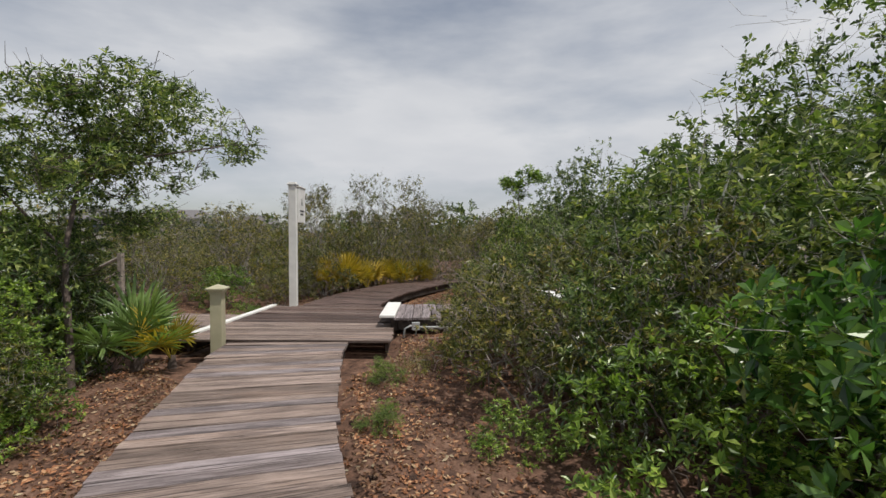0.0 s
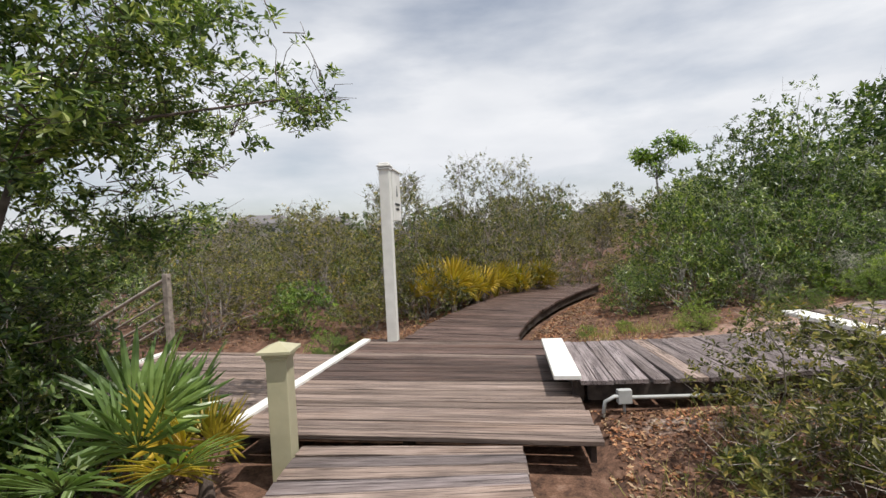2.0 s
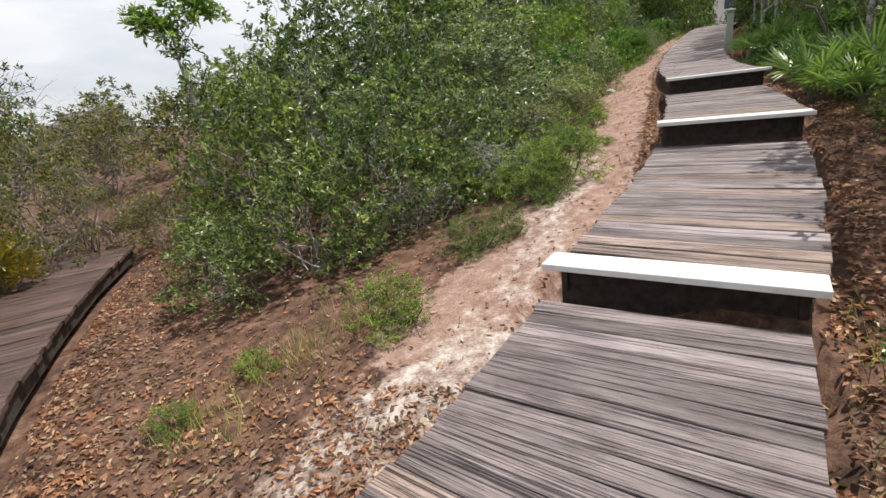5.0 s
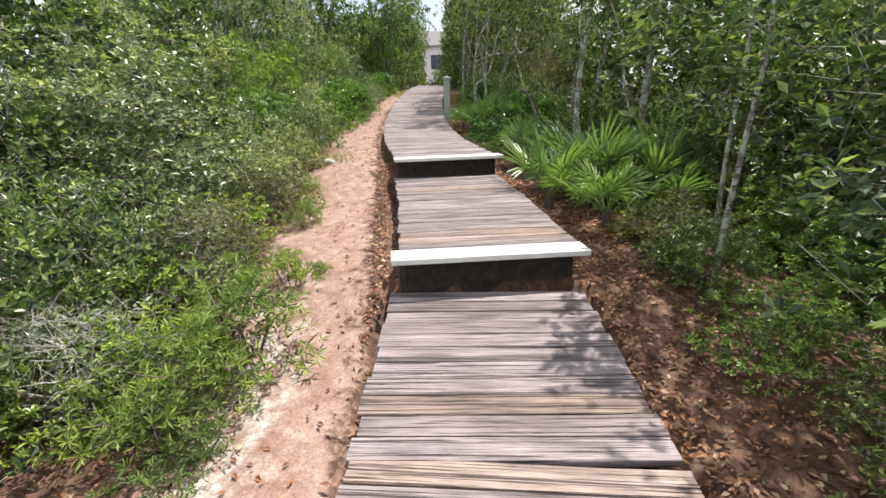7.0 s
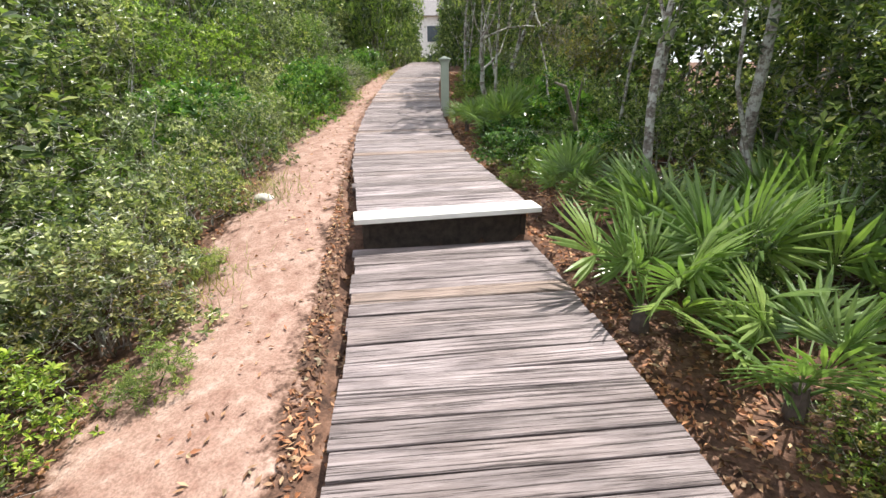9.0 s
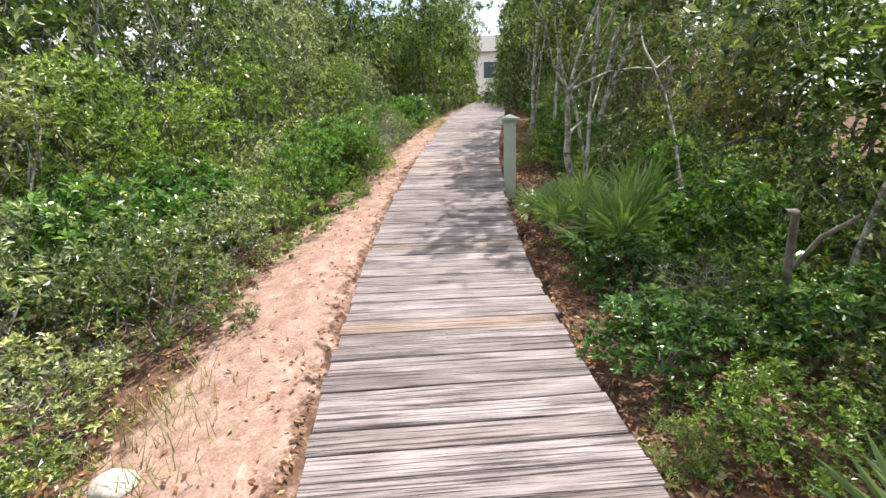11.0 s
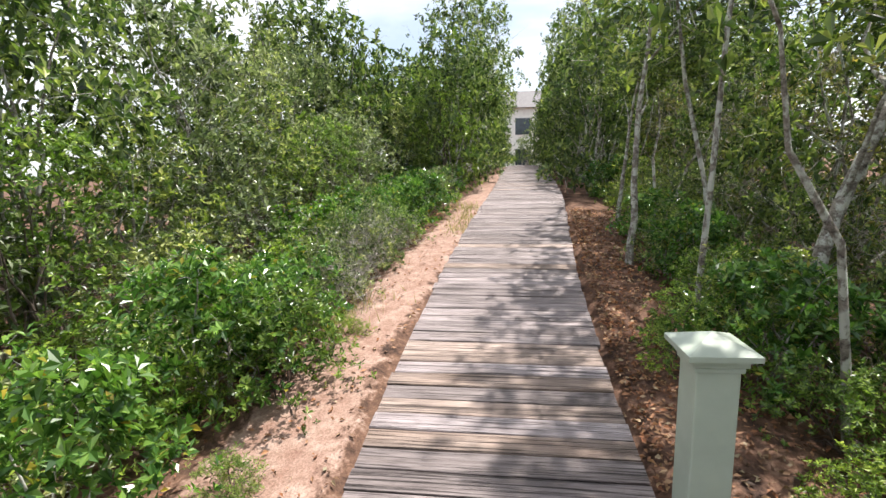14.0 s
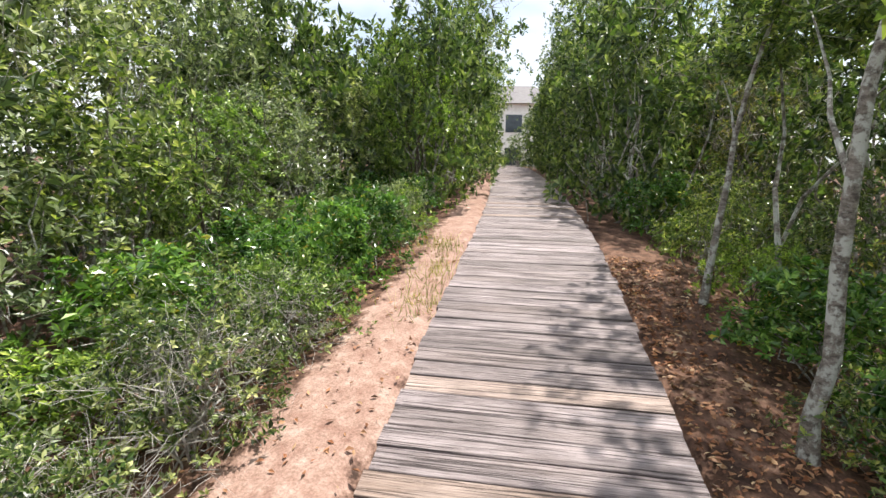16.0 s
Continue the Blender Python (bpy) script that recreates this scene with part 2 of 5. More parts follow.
def ground_material():
    m, n, l, b = mat("dune_ground")
    tc = n.new("ShaderNodeTexCoord")
    at = n.new("ShaderNodeAttribute")
    at.attribute_name = "bare"
    at2 = n.new("ShaderNodeAttribute")
    at2.attribute_name = "white"
    big = noise_tex(n, l, tc.outputs["Object"], 1.1, 5, 0.65)
    mid = noise_tex(n, l, tc.outputs["Object"], 7, 5, 0.7)
    fine = noise_tex(n, l, tc.outputs["Object"], 60, 4, 0.7)
    soil = ramp(n, [(0.35, (0.055, 0.035, 0.028)), (0.55, (0.17, 0.097, 0.068)), (0.75, (0.29, 0.19, 0.142))])
    l.new(mid.outputs["Fac"], soil.inputs["Fac"])
    path = ramp(n, [(0.3, (0.23, 0.13, 0.10)), (0.55, (0.35, 0.235, 0.19)), (0.75, (0.46, 0.355, 0.305))])
    l.new(mid.outputs["Fac"], path.inputs["Fac"])
    white = ramp(n, [(0.36, (0.20, 0.14, 0.11)), (0.5, (0.42, 0.35, 0.305)), (0.68, (0.62, 0.555, 0.51))])
    l.new(mid.outputs["Fac"], white.inputs["Fac"])

    def blend(attr, noise_out, lo, hi):
        s = n.new("ShaderNodeMath")
        s.operation = 'MULTIPLY_ADD'
        l.new(noise_out, s.inputs[0])
        s.inputs[1].default_value = 1.1
        ad = n.new("ShaderNodeMath")
        ad.operation = 'SUBTRACT'
        l.new(attr, ad.inputs[0])
        ad.inputs[1].default_value = 0.55
        l.new(ad.outputs["Value"], s.inputs[2])
        r = ramp(n, [(lo, (0, 0, 0)), (hi, (1, 1, 1))])
        l.new(s.outputs["Value"], r.inputs["Fac"])
        return r.outputs["Color"]
    c = mixc(n, l, blend(at.outputs["Fac"], mid.outputs["Fac"], 0.40, 0.58), soil.outputs["Color"], path.outputs["Color"])
    c = mixc(n, l, blend(at2.outputs["Fac"], mid.outputs["Fac"], 0.40, 0.75), c, white.outputs["Color"])
    fr = ramp(n, [(0.35, (0.6, 0.58, 0.56)), (0.6, (1.1, 1.1, 1.1))])
    l.new(fine.outputs["Fac"], fr.inputs["Fac"])
    c = mixc(n, l, 0.8, c, fr.outputs["Color"], 'MULTIPLY')
    l.new(c, b.inputs["Base Color"])
    b.inputs["Roughness"].default_value = 0.95
    b.inputs["Specular IOR Level"].default_value = 0.15
    ad = n.new("ShaderNodeMath")
    ad.operation = 'ADD'
    l.new(mid.outputs["Fac"], ad.inputs[0])
    l.new(fine.outputs["Fac"], ad.inputs[1])
    bump(n, l, b, ad.outputs["Value"], 0.45, 0.02)
    return m


M_GROUND = ground_material()
m_water, n_, l_, b_ = mat("lake_water")
b_.inputs["Base Color"].default_value = (0.06, 0.08, 0.10, 1)
b_.inputs["Roughness"].default_value = 0.18
M_WATER = m_water

# ---- small builders ----


def link_mesh(name, me, material, parent=None, label=""):
    ob = new(name, me)
    if material is not None and not me.materials:
        me.materials.append(material)
    if parent is not None:
        ob.parent = parent
    if label:
        ob["label"] = label
    return ob


def part(name, bm, material, parent=None, label="", smooth=False):
    me = bpy.data.meshes.new(name)
    if smooth:
        for f in bm.faces:
            f.smooth = True
    bm.to_mesh(me)
    bm.free()
    return link_mesh(name, me, material, parent, label)


def box(bm, cx, cy, cz, sx, sy, sz, bevel=0.0, m=None):
    geo = bmesh.ops.create_cube(bm, size=1.0, matrix=Matrix.Translation((cx, cy, cz)) @ Matrix.Diagonal((sx, sy, sz, 1)))
    vs = geo["verts"]
    if bevel:
        es = list({e for v in vs for e in v.link_edges})
        r = bmesh.ops.bevel(bm, geom=es, offset=bevel, segments=2, affect='EDGES', profile=0.5)
        vs = list({v for f in r["faces"] for v in f.verts} | {v for v in vs if v.is_valid})
    if m is not None:
        bmesh.ops.transform(bm, matrix=m, verts=vs)
    return vs


def mesh_np(name, verts, faces, smooth=False):
    """A mesh from arrays; faces are all triangles or all quads."""
    verts, faces = np.asarray(verts, dtype=np.float32), np.asarray(faces, dtype=np.int32)
    me = bpy.data.meshes.new(name)
    me.vertices.add(len(verts))
    me.vertices.foreach_set("co", verts.ravel())
    k = faces.shape[1]
    me.loops.add(faces.size)
    me.loops.foreach_set("vertex_index", faces.ravel())
    me.polygons.add(len(faces))
    me.polygons.foreach_set("loop_start", np.arange(0, faces.size, k, dtype=np.int32))
    me.polygons.foreach_set("use_smooth", np.full(len(faces), smooth))
    me.update(calc_edges=True)
    return me


def tube(points, radii, sides=5):
    """Arrays of a tapered tube along points."""
    points = [Vector(p) for p in points]
    vs, fs = [], []
    for i, p in enumerate(points):
        d = (points[min(i + 1, len(points) - 1)] - points[max(i - 1, 0)]).normalized()
        a = d.orthogonal().normalized() if i == 0 else (a - d * a.dot(d)).normalized()
        c = d.cross(a)
        for k in range(sides):
            w = 2 * math.pi * k / sides
            vs.append(p + (a * math.cos(w) + c * math.sin(w)) * radii[i])
    for i in range(len(points) - 1):
        for k in range(sides):
            k2 = (k + 1) % sides
            fs.append((i * sides + k, i * sides + k2, (i + 1) * sides + k2, (i + 1) * sides + k))
    return [tuple(v) for v in vs], fs


def tubes_mesh(name, tubes):
    vs, fs = [], []
    for t in tubes:
        v, f = tube(*t)
        o = len(vs)
        vs += v
        fs += [tuple(i + o for i in q) for q in f]
    return mesh_np(name, vs, fs, True)


# ---- the plan ----
# boardwalk stretches: centre x, y, height of the deck, width
WALK_A = [(2.2, -4.2, 0, 1.5), (1.15, -2.3, 0, 1.5), (0.42, -0.7, 0, 1.5), (-0.2, 0.7, 0, 1.48), (-0.72, 1.85, 0, 1.48), (-1.1, 2.85, 0, 1.5), (-1.48, 4.1, 0, 1.55), (-1.76, 5.05, 0, 1.6), (-1.83, 5.6, 0, 1.62)]
LANDING = [(-1.93, 5.66, 0, 2.94), (-2.0, 6.6, 0, 2.8), (-2.07, 7.6, 0, 2.66), (-2.08, 8.72, 0, 2.62)]
WALK_N = [(-2.13, 8.73, 0.0, 1.6), (-1.98, 9.95, 0.03, 1.5), (-1.76, 10.9, 0.04, 1.44), (-1.43, 12.1, 0.03, 1.42), (-1.0, 13.5, 0.0, 1.42), (-0.35, 15.1, -0.03, 1.42)]
WALK_1 = [(-0.68, 7.28, 0.165, 1.40), (0.0, 7.36, 0.17, 1.40), (0.65, 7.5, 0.175, 1.40), (1.3, 7.68, 0.18, 1.40), (1.95, 7.88, 0.19, 1.40)]
WALK_2 = [(2.2, 7.87, 0.42, 1.40), (3.6, 8.22, 0.52, 1.40), (5.15, 8.7, 0.63, 1.40)]
WALK_3 = [(5.45, 8.75, 0.905, 1.40), (6.7, 9.3, 0.96, 1.40), (8.1, 9.97, 1.03, 1.40)]
WALK_4 = [(8.38, 10.08, 1.275, 1.42), (10.07, 11.03, 1.36, 1.42), (11.55, 11.78, 1.47, 1.42), (13.2, 12.43, 1.70, 1.40), (15.0, 13.1, 1.92, 1.40), (16.5, 13.6, 2.10, 1.40), (18.1, 14.08, 2.36, 1.40), (19.7, 14.5, 2.56, 1.40), (22.0, 15.2, 2.72, 1.40), (23.5, 15.7, 2.81, 1.40), (26.5, 16.75, 2.95, 1.40), (31, 18.3, 3.08, 1.40), (37, 20.4, 3.14, 1.40), (44, 22.8, 3.1, 1.40)]
LOWER = [(-5.05, 6.3, -0.17, 3.1), (-5.05, 8.55, -0.17, 3.1)]


def resample(line, step):
    pts = np.array(line, dtype=float)
    seg = np.sqrt(((pts[1:, :2] - pts[:-1, :2]) ** 2).sum(1))
    s = np.concatenate([[0], np.cumsum(seg)])
    fine = np.linspace(0, s[-1], 400)
    out = np.stack([np.interp(fine, s, pts[:, k]) for k in range(4)], 1)
    if len(line) > 3:
        ker = np.ones(41) / 41
        pad = np.concatenate([2 * out[:1] - out[20:0:-1], out, 2 * out[-1:] - out[-2:-22:-1]])
        out = np.stack([np.convolve(pad[:, k], ker, 'valid') for k in range(4)], 1)
    q = np.arange(step / 2, s[-1], step)
    res = np.stack([np.interp(q, fine, out[:, k]) for k in range(4)], 1)
    tan = np.gradient(out[:, :3], axis=0)
    tan = np.stack([np.interp(q, fine, tan[:, k]) for k in range(3)], 1)
    return res, tan / np.linalg.norm(tan, axis=1, keepdims=True)


ALL_WALKS = [WALK_A, LANDING, WALK_N, WALK_1, WALK_2, WALK_3, WALK_4, LOWER]
DENSE = np.concatenate([resample(w, 0.2)[0] for w in ALL_WALKS])


def base_height(x, y):
    s = x * 0.88 + y * 0.47 - 2.6
    h = 0.5 * (s + np.sqrt(s * s + 1.5)) * 0.093 - 0.30
    fall = np.clip((y - 17 - np.maximum(x, 0) * 0.9) / 25, 0, 1)
    fall2 = np.clip((-x - 7) / 25, 0, 1)
    return np.minimum(h, 2.95) - 2.2 * (fall * fall * (3 - 2 * fall)) - 1.2 * fall2 * fall2 * (3 - 2 * fall2) * (1 - fall)


def deck_near(x, y):
    """Distance to the nearest deck's edge and that deck's height."""
    d = np.sqrt((DENSE[:, 0] - x) ** 2 + (DENSE[:, 1] - y) ** 2) - DENSE[:, 3] / 2
    i = int(d.argmin())
    return d[i], DENSE[i, 2]


def lumps(x, y):
    return 0.035 * noise.noise(Vector((x * 0.9, y * 0.9, 3))) + 0.025 * noise.noise(Vector((x * 3, y * 3, 7)))


def ground_z(x, y):
    h = float(base_height(x, y))
    d, z = deck_near(x, y)
    if d >= 0.12:
        far = np.sqrt((DENSE[:, 0] - x) ** 2 + (DENSE[:, 1] - y) ** 2) - DENSE[:, 3] / 2
        share = np.exp(-(far - d) / 0.35)
        z = float((DENSE[:, 2] * share).sum() / share.sum())
    w = min(1, max(0, 1 - (d - 0.5) / 2.2))
    w = w * w * (3 - 2 * w)
    h = h * (1 - w) + (z - 0.20) * w
    if d < 0.12:
        h = min(h, z - 0.27)
        return h
    return h + lumps(x, y) * min(1, d * 2)


# ---- ground sheet: fine near the walk, coarse to the horizon ----


def axis(lo, hi, step, far):
    inner = list(np.arange(lo, hi + 1e-6, step))
    out, d, p = [], step, hi
    while p < far:
        d *= 1.35
        p += d
        out.append(p)
    neg, d, p = [], step, lo
    while p > -far:
        d *= 1.35
        p -= d
        neg.append(p)
    return np.array(neg[::-1] + inner + out)


gx, gy = axis(-9, 32, 0.16, 1800), axis(-4, 20, 0.16, 1800)
SAND_LINE = [(1.0, 8.9), (2.5, 9.2), (4.2, 9.75), (5.6, 10.4), (7.2, 11.2), (8.6, 11.75), (10.2, 12.6), (12.0, 13.4), (14.0, 14.1), (16.0, 14.8), (18.0, 15.1), (20.0, 15.6), (24, 16.9), (30, 19)]
sand_pts = resample([(a, b, 0, 1) for a, b in SAND_LINE], 0.25)[0]
verts, bare, white = [], [], []
for yy in gy:
    for xx in gx:
        near = -10 < xx < 33 and -5 < yy < 21
        verts.append((xx, yy, ground_z(xx, yy) if near else float(base_height(xx, yy))))
        if near:
            d = np.sqrt((sand_pts[:, 0] - xx) ** 2 + (sand_pts[:, 1] - yy) ** 2).min()
            bare.append(max(0.0, min(1.0, 1.25 - d / (0.62 if xx < 12 else max(0.46, 0.62 - (xx - 12) * 0.05)))))
            w1 = math.exp(-(((xx - 0.3) / 1.4) ** 2 + ((yy - 8.62) / 0.42) ** 2))
            w2 = math.exp(-(((xx - 3.6) / 2.3) ** 2 + ((yy - 9.7 - (xx - 3.6) * 0.4) / 0.42) ** 2))
            w3 = 0.6 * math.exp(-(((xx - 0.2) / 0.9) ** 2 + ((yy - 6.35) / 0.2) ** 2))
            white.append(min(0.72, 0.7 * w1 + 0.7 * w2 + w3))
        else:
            bare.append(0.0)
            white.append(0.0)
nx, ny = len(gx), len(gy)
ii = np.arange(nx * ny).reshape(ny, nx)
quads = np.stack([ii[:-1, :-1], ii[:-1, 1:], ii[1:, 1:], ii[1:, :-1]], -1).reshape(-1, 4)
gme = mesh_np("ground", verts, quads, True)
for nm, vals in (("bare", bare), ("white", white)):
    a = gme.attributes.new(nm, 'FLOAT', 'POINT')
    a.data.foreach_set("value", np.array(vals, dtype=np.float32))
tagged(link_mesh("ground", gme, M_GROUND), "sandy dune ground with brown leaf litter and pale bare sand", "ground", kind="structure")
wm = mesh_np("water", [(-75, 40, -2.05), (20, 46, -2.05), (45, 110, -2.05), (-85, 105, -2.05)], [(0, 1, 2, 3)])
tagged(link_mesh("water", wm, M_WATER), "grey-blue lake water beyond the scrub", "water", kind="structure")

# ---- boardwalks ----


def plank_mesh(seed):
    """One plank, 1 m long in x, 0.14 wide, 0.036 thick, with eased and uneven edges; its top lies at z 0."""
    rng = random.Random(seed)
    prof = [(-0.0695, -0.005), (-0.066, 0), (0.066, 0), (0.0695, -0.005), (0.066, -0.036), (-0.066, -0.036)]
    vs, fs = [], []
    n = 5
    for i in range(n):
        x = -0.5 + i / (n - 1)
        dy, dz = rng.uniform(-0.002, 0.002), rng.uniform(-0.002, 0.0015)
        if i in (0, n - 1):
            x += rng.uniform(-0.006, 0.006)
        for y, z in prof:
            vs.append((x, y + dy + rng.uniform(-0.0012, 0.0012), z + dz))
    for i in range(n - 1):
        for k in range(6):
            k2 = (k + 1) % 6
            fs.append((i * 6 + k, (i + 1) * 6 + k, (i + 1) * 6 + k2, i * 6 + k2))
    me = bpy.data.meshes.new("plank")
    me.from_pydata(vs, [], fs + [tuple(range(6)), tuple(range((n - 1) * 6 + 5, (n - 1) * 6 - 1, -1))])
    return me


def plank_set(material, n=7):
    out = []
    for k in range(n):
        me = plank_mesh(k + 1)
        me.materials.append(material)
        out.append(me)
    return out


P_GREY, P_BROWN, P_DARK = plank_set(M_WOOD), plank_set(M_WOOD_BROWN), plank_set(M_WOOD_DARK)


def boardwalk(name, line, label, choose, skew=0.0, step=0.147, seed=1):
    rng = random.Random(seed)
    deck = tagged(new(name), label, "boardwalk", kind="structure")
    pts, tan = resample(line, step)
    for p, t in zip(pts, tan):
        side = Vector((t[1], -t[0], 0)).normalized()
        if skew:
            side = Matrix.Rotation(radians(skew), 3, 'Z') @ side
        up = side.cross(Vector(t)).normalized()
        if up.z < 0:
            up = -up
        fwd = up.cross(side)
        ob = new("plank", choose(p, rng))
        ob.parent = deck
        rot = Matrix((side, fwd, up)).transposed().to_4x4()
        jit = pose(0, 0, 0, rng.uniform(-0.6, 0.6), rng.uniform(-0.15, 0.15), rng.uniform(-0.35, 0.35))
        ob.matrix_basis = Matrix.Translation((p[0], p[1], p[2] + rng.uniform(-0.003, 0.003))) @ rot @ jit @ Matrix.Translation((rng.uniform(-0.012, 0.012), 0, 0)) @ Matrix.Diagonal((p[3], 1, 1, 1))
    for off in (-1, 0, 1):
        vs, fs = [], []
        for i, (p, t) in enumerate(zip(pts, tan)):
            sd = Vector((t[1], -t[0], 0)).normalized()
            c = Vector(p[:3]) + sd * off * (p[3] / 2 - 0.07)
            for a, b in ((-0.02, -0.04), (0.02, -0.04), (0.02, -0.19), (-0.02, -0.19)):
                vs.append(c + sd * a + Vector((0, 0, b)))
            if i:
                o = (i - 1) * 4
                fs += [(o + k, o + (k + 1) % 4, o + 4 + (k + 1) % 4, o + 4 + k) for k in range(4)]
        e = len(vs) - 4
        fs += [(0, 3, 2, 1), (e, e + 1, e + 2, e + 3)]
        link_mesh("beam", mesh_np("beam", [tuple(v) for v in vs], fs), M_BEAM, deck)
    return deck


boardwalk("boardwalk_approach", WALK_A, "weathered grey-brown plank boardwalk over leaf litter", lambda p, r: r.choice(P_BROWN if r.random() < 0.85 else P_GREY), seed=1)
boardwalk("boardwalk_landing", LANDING, "wide plank landing where three boardwalks meet", lambda p, r: r.choice(P_BROWN if p[1] < 7.0 else (P_DARK if r.random() < 0.7 else P_BROWN)), seed=2)
boardwalk("boardwalk_north", WALK_N, "dark damp plank boardwalk winding into the scrub", lambda p, r: r.choice(P_DARK), seed=3)
boardwalk("boardwalk_lower", LOWER, "lower plank landing one step down", lambda p, r: r.choice(P_BROWN), seed=4)
boardwalk("boardwalk_first", WALK_1, "grey plank platform above the landing", lambda p, r: r.choice(P_GREY if r.random() < 0.96 else P_BROWN), seed=5, skew=0)
boardwalk("boardwalk_second", WALK_2, "grey plank platform between two white steps", lambda p, r: r.choice(P_GREY if r.random() < 0.75 else P_BROWN), seed=6)
boardwalk("boardwalk_third", WALK_3, "brown plank platform between two white steps", lambda p, r: r.choice(P_GREY if r.random() < 0.8 else P_BROWN), seed=7)
boardwalk("boardwalk_upper", WALK_4, "long sun-bleached plank boardwalk climbing through the scrub", lambda p, r: r.choice(P_GREY if r.random() < 0.92 else P_BROWN), seed=8)


def nosing(left, right, z, label, depth=0.24):
    """A white board on the edge of a step, from its left to its right front corner, over a dark board that stands for
    the shaded gap.
    """
    a, b = Vector(left), Vector(right)
    d = (b - a).normalized()
    fwd = Vector((-d.y, d.x))
    mid = (a + b) / 2 + fwd * depth / 2
    th = tagged(new("step"), label, "step", group="white-edged steps")
    th.matrix_basis = Matrix.Translation((mid.x, mid.y, z - 0.25)) @ Matrix.Rotation(math.atan2(d.y, d.x), 4, 'Z')
    bm = bmesh.new()
    box(bm, 0, 0, 0.25 - 0.02, (b - a).length, depth, 0.045, 0.008)
    part("nosing", bm, M_WHITE, th, "white painted nosing board")
    # dark board put in for the shade of the open gap below the nosing
    bm = bmesh.new()
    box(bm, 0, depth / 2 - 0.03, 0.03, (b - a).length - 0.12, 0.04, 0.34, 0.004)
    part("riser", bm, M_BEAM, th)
    # added end blocks that keep sun from leaking in under the nosing
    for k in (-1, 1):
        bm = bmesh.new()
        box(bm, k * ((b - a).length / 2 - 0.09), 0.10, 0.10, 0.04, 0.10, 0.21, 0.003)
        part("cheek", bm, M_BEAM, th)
    return th


nosing((-0.97, 7.99), (-0.82, 6.60), 0.20, "white painted step edge beside the landing")
nosing((1.75, 8.57), (2.16, 7.14), 0.41, "white painted step edge on the boardwalk")
nosing((4.87, 9.33), (5.48, 8.0), 0.915, "white painted step edge on the boardwalk")
nosing((7.76, 10.57), (8.49, 9.28), 1.287, "white painted step edge on the boardwalk")


def stripe(a, b, z, width=0.11):
    a, b = Vector((*a, z)), Vector((*b, z))
    bm = bmesh.new()
    box(bm, 0, 0, 0, (b - a).length, width, 0.06, 0.006)
    ob = part("edge_board", bm, M_WHITE)
    ob.matrix_basis = Matrix.Translation((a + b) / 2) @ Matrix.Rotation(math.atan2((b - a).y, (b - a).x), 4, 'Z')
    return tagged(ob, "white painted edge board of the landing", "edge board")


stripe((-3.43, 8.62), (-3.42, 5.62), 0.0)


def bollard(x, y, z, top, turn, paint, label):
    th = tagged(new("bollard_light"), label, "bollard")
    th.matrix_basis = pose(x, y, z, 0, 0, turn)
    h = top - z
    bm = bmesh.new()
    box(bm, 0, 0, (h - 0.10) / 2, 0.15, 0.15, h - 0.10, 0.006)
    part("post", bm, paint, th)
    bm = bmesh.new()
    box(bm, 0, 0, h - 0.115, 0.168, 0.168, 0.02, 0.004)
    box(bm, 0, 0, h - 0.088, 0.188, 0.188, 0.03, 0.006)
    part("collar", bm, paint, th)
    bm = bmesh.new()
    v = [bm.verts.new(c) for c in ((-.12, -.12, h - .07), (.12, -.12, h - .07), (.12, .12, h - .07), (-.12, .12, h - .07), (-.12, -.12, h - .05), (.12, -.12, h - .05), (.12, .12, h - .05), (-.12, .12, h - .05), (0, 0, h))]
    for f in ((3, 2, 1, 0), (0, 1, 5, 4), (1, 2, 6, 5), (2, 3, 7, 6), (3, 0, 4, 7), (4, 5, 8), (5, 6, 8), (6, 7, 8), (7, 4, 8)):
        bm.faces.new([v[i] for i in f])
    part("cap", bm, paint, th)
    return th


bollard(-2.71, 5.33, -0.25, 0.80, 12, M_BEIGE, "beige square bollard light beside the landing")
bollard(14.06, 11.90, 1.55, 2.66, 22, M_SAGE, "sage green square bollard light beside the boardwalk")


def sign_post():
    th = tagged(new("sign_post"), "white wooden post with a small white sign", "sign post")
    th.matrix_basis = pose(-3.05, 8.67, -0.05, 0, 0, 8)
    bm = bmesh.new()
    box(bm, 0, 0, 1.24, 0.145, 0.145, 2.48, 0.006)
    part("post", bm, M_WHITE, th)
    bm = bmesh.new()
    box(bm, 0, 0, 2.46, 0.17, 0.17, 0.03, 0.006)
    box(bm, 0, 0, 2.50, 0.19, 0.19, 0.03, 0.008)
    box(bm, 0, 0, 2.53, 0.14, 0.14, 0.03, 0.008)
    part("cap", bm, M_WHITE, th)
    bm = bmesh.new()
    box(bm, 0.03, 0.40, 2.10, 0.10, 0.60, 0.72, 0.006)
    panel = part("sign_panel", bm, M_WHITE, th)
    bm = bmesh.new()
    box(bm, 0.03, 0.40, 2.475, 0.13, 0.64, 0.03, 0.006)
    part("panel_cap", bm, M_WHITE, panel)
    bm = bmesh.new()
    for k in range(2):
        box(bm, 0.082, 0.40, 1.98 - k * 0.07, 0.006, 0.34 - 0.1 * k, 0.035)
    part("lettering", bm, M_BLACK, panel, "dark lettering bars")
    bm = bmesh.new()
    bmesh.ops.create_cone(bm, cap_ends=True, segments=12, radius1=0.045, radius2=0.005, depth=0.16, matrix=Matrix.Translation((0.083, 0.40, 2.18)) @ Matrix.Diagonal((0.08, 1, 1, 1)))
    part("emblem", bm, M_BLACK, panel, "small dark emblem")
    return th


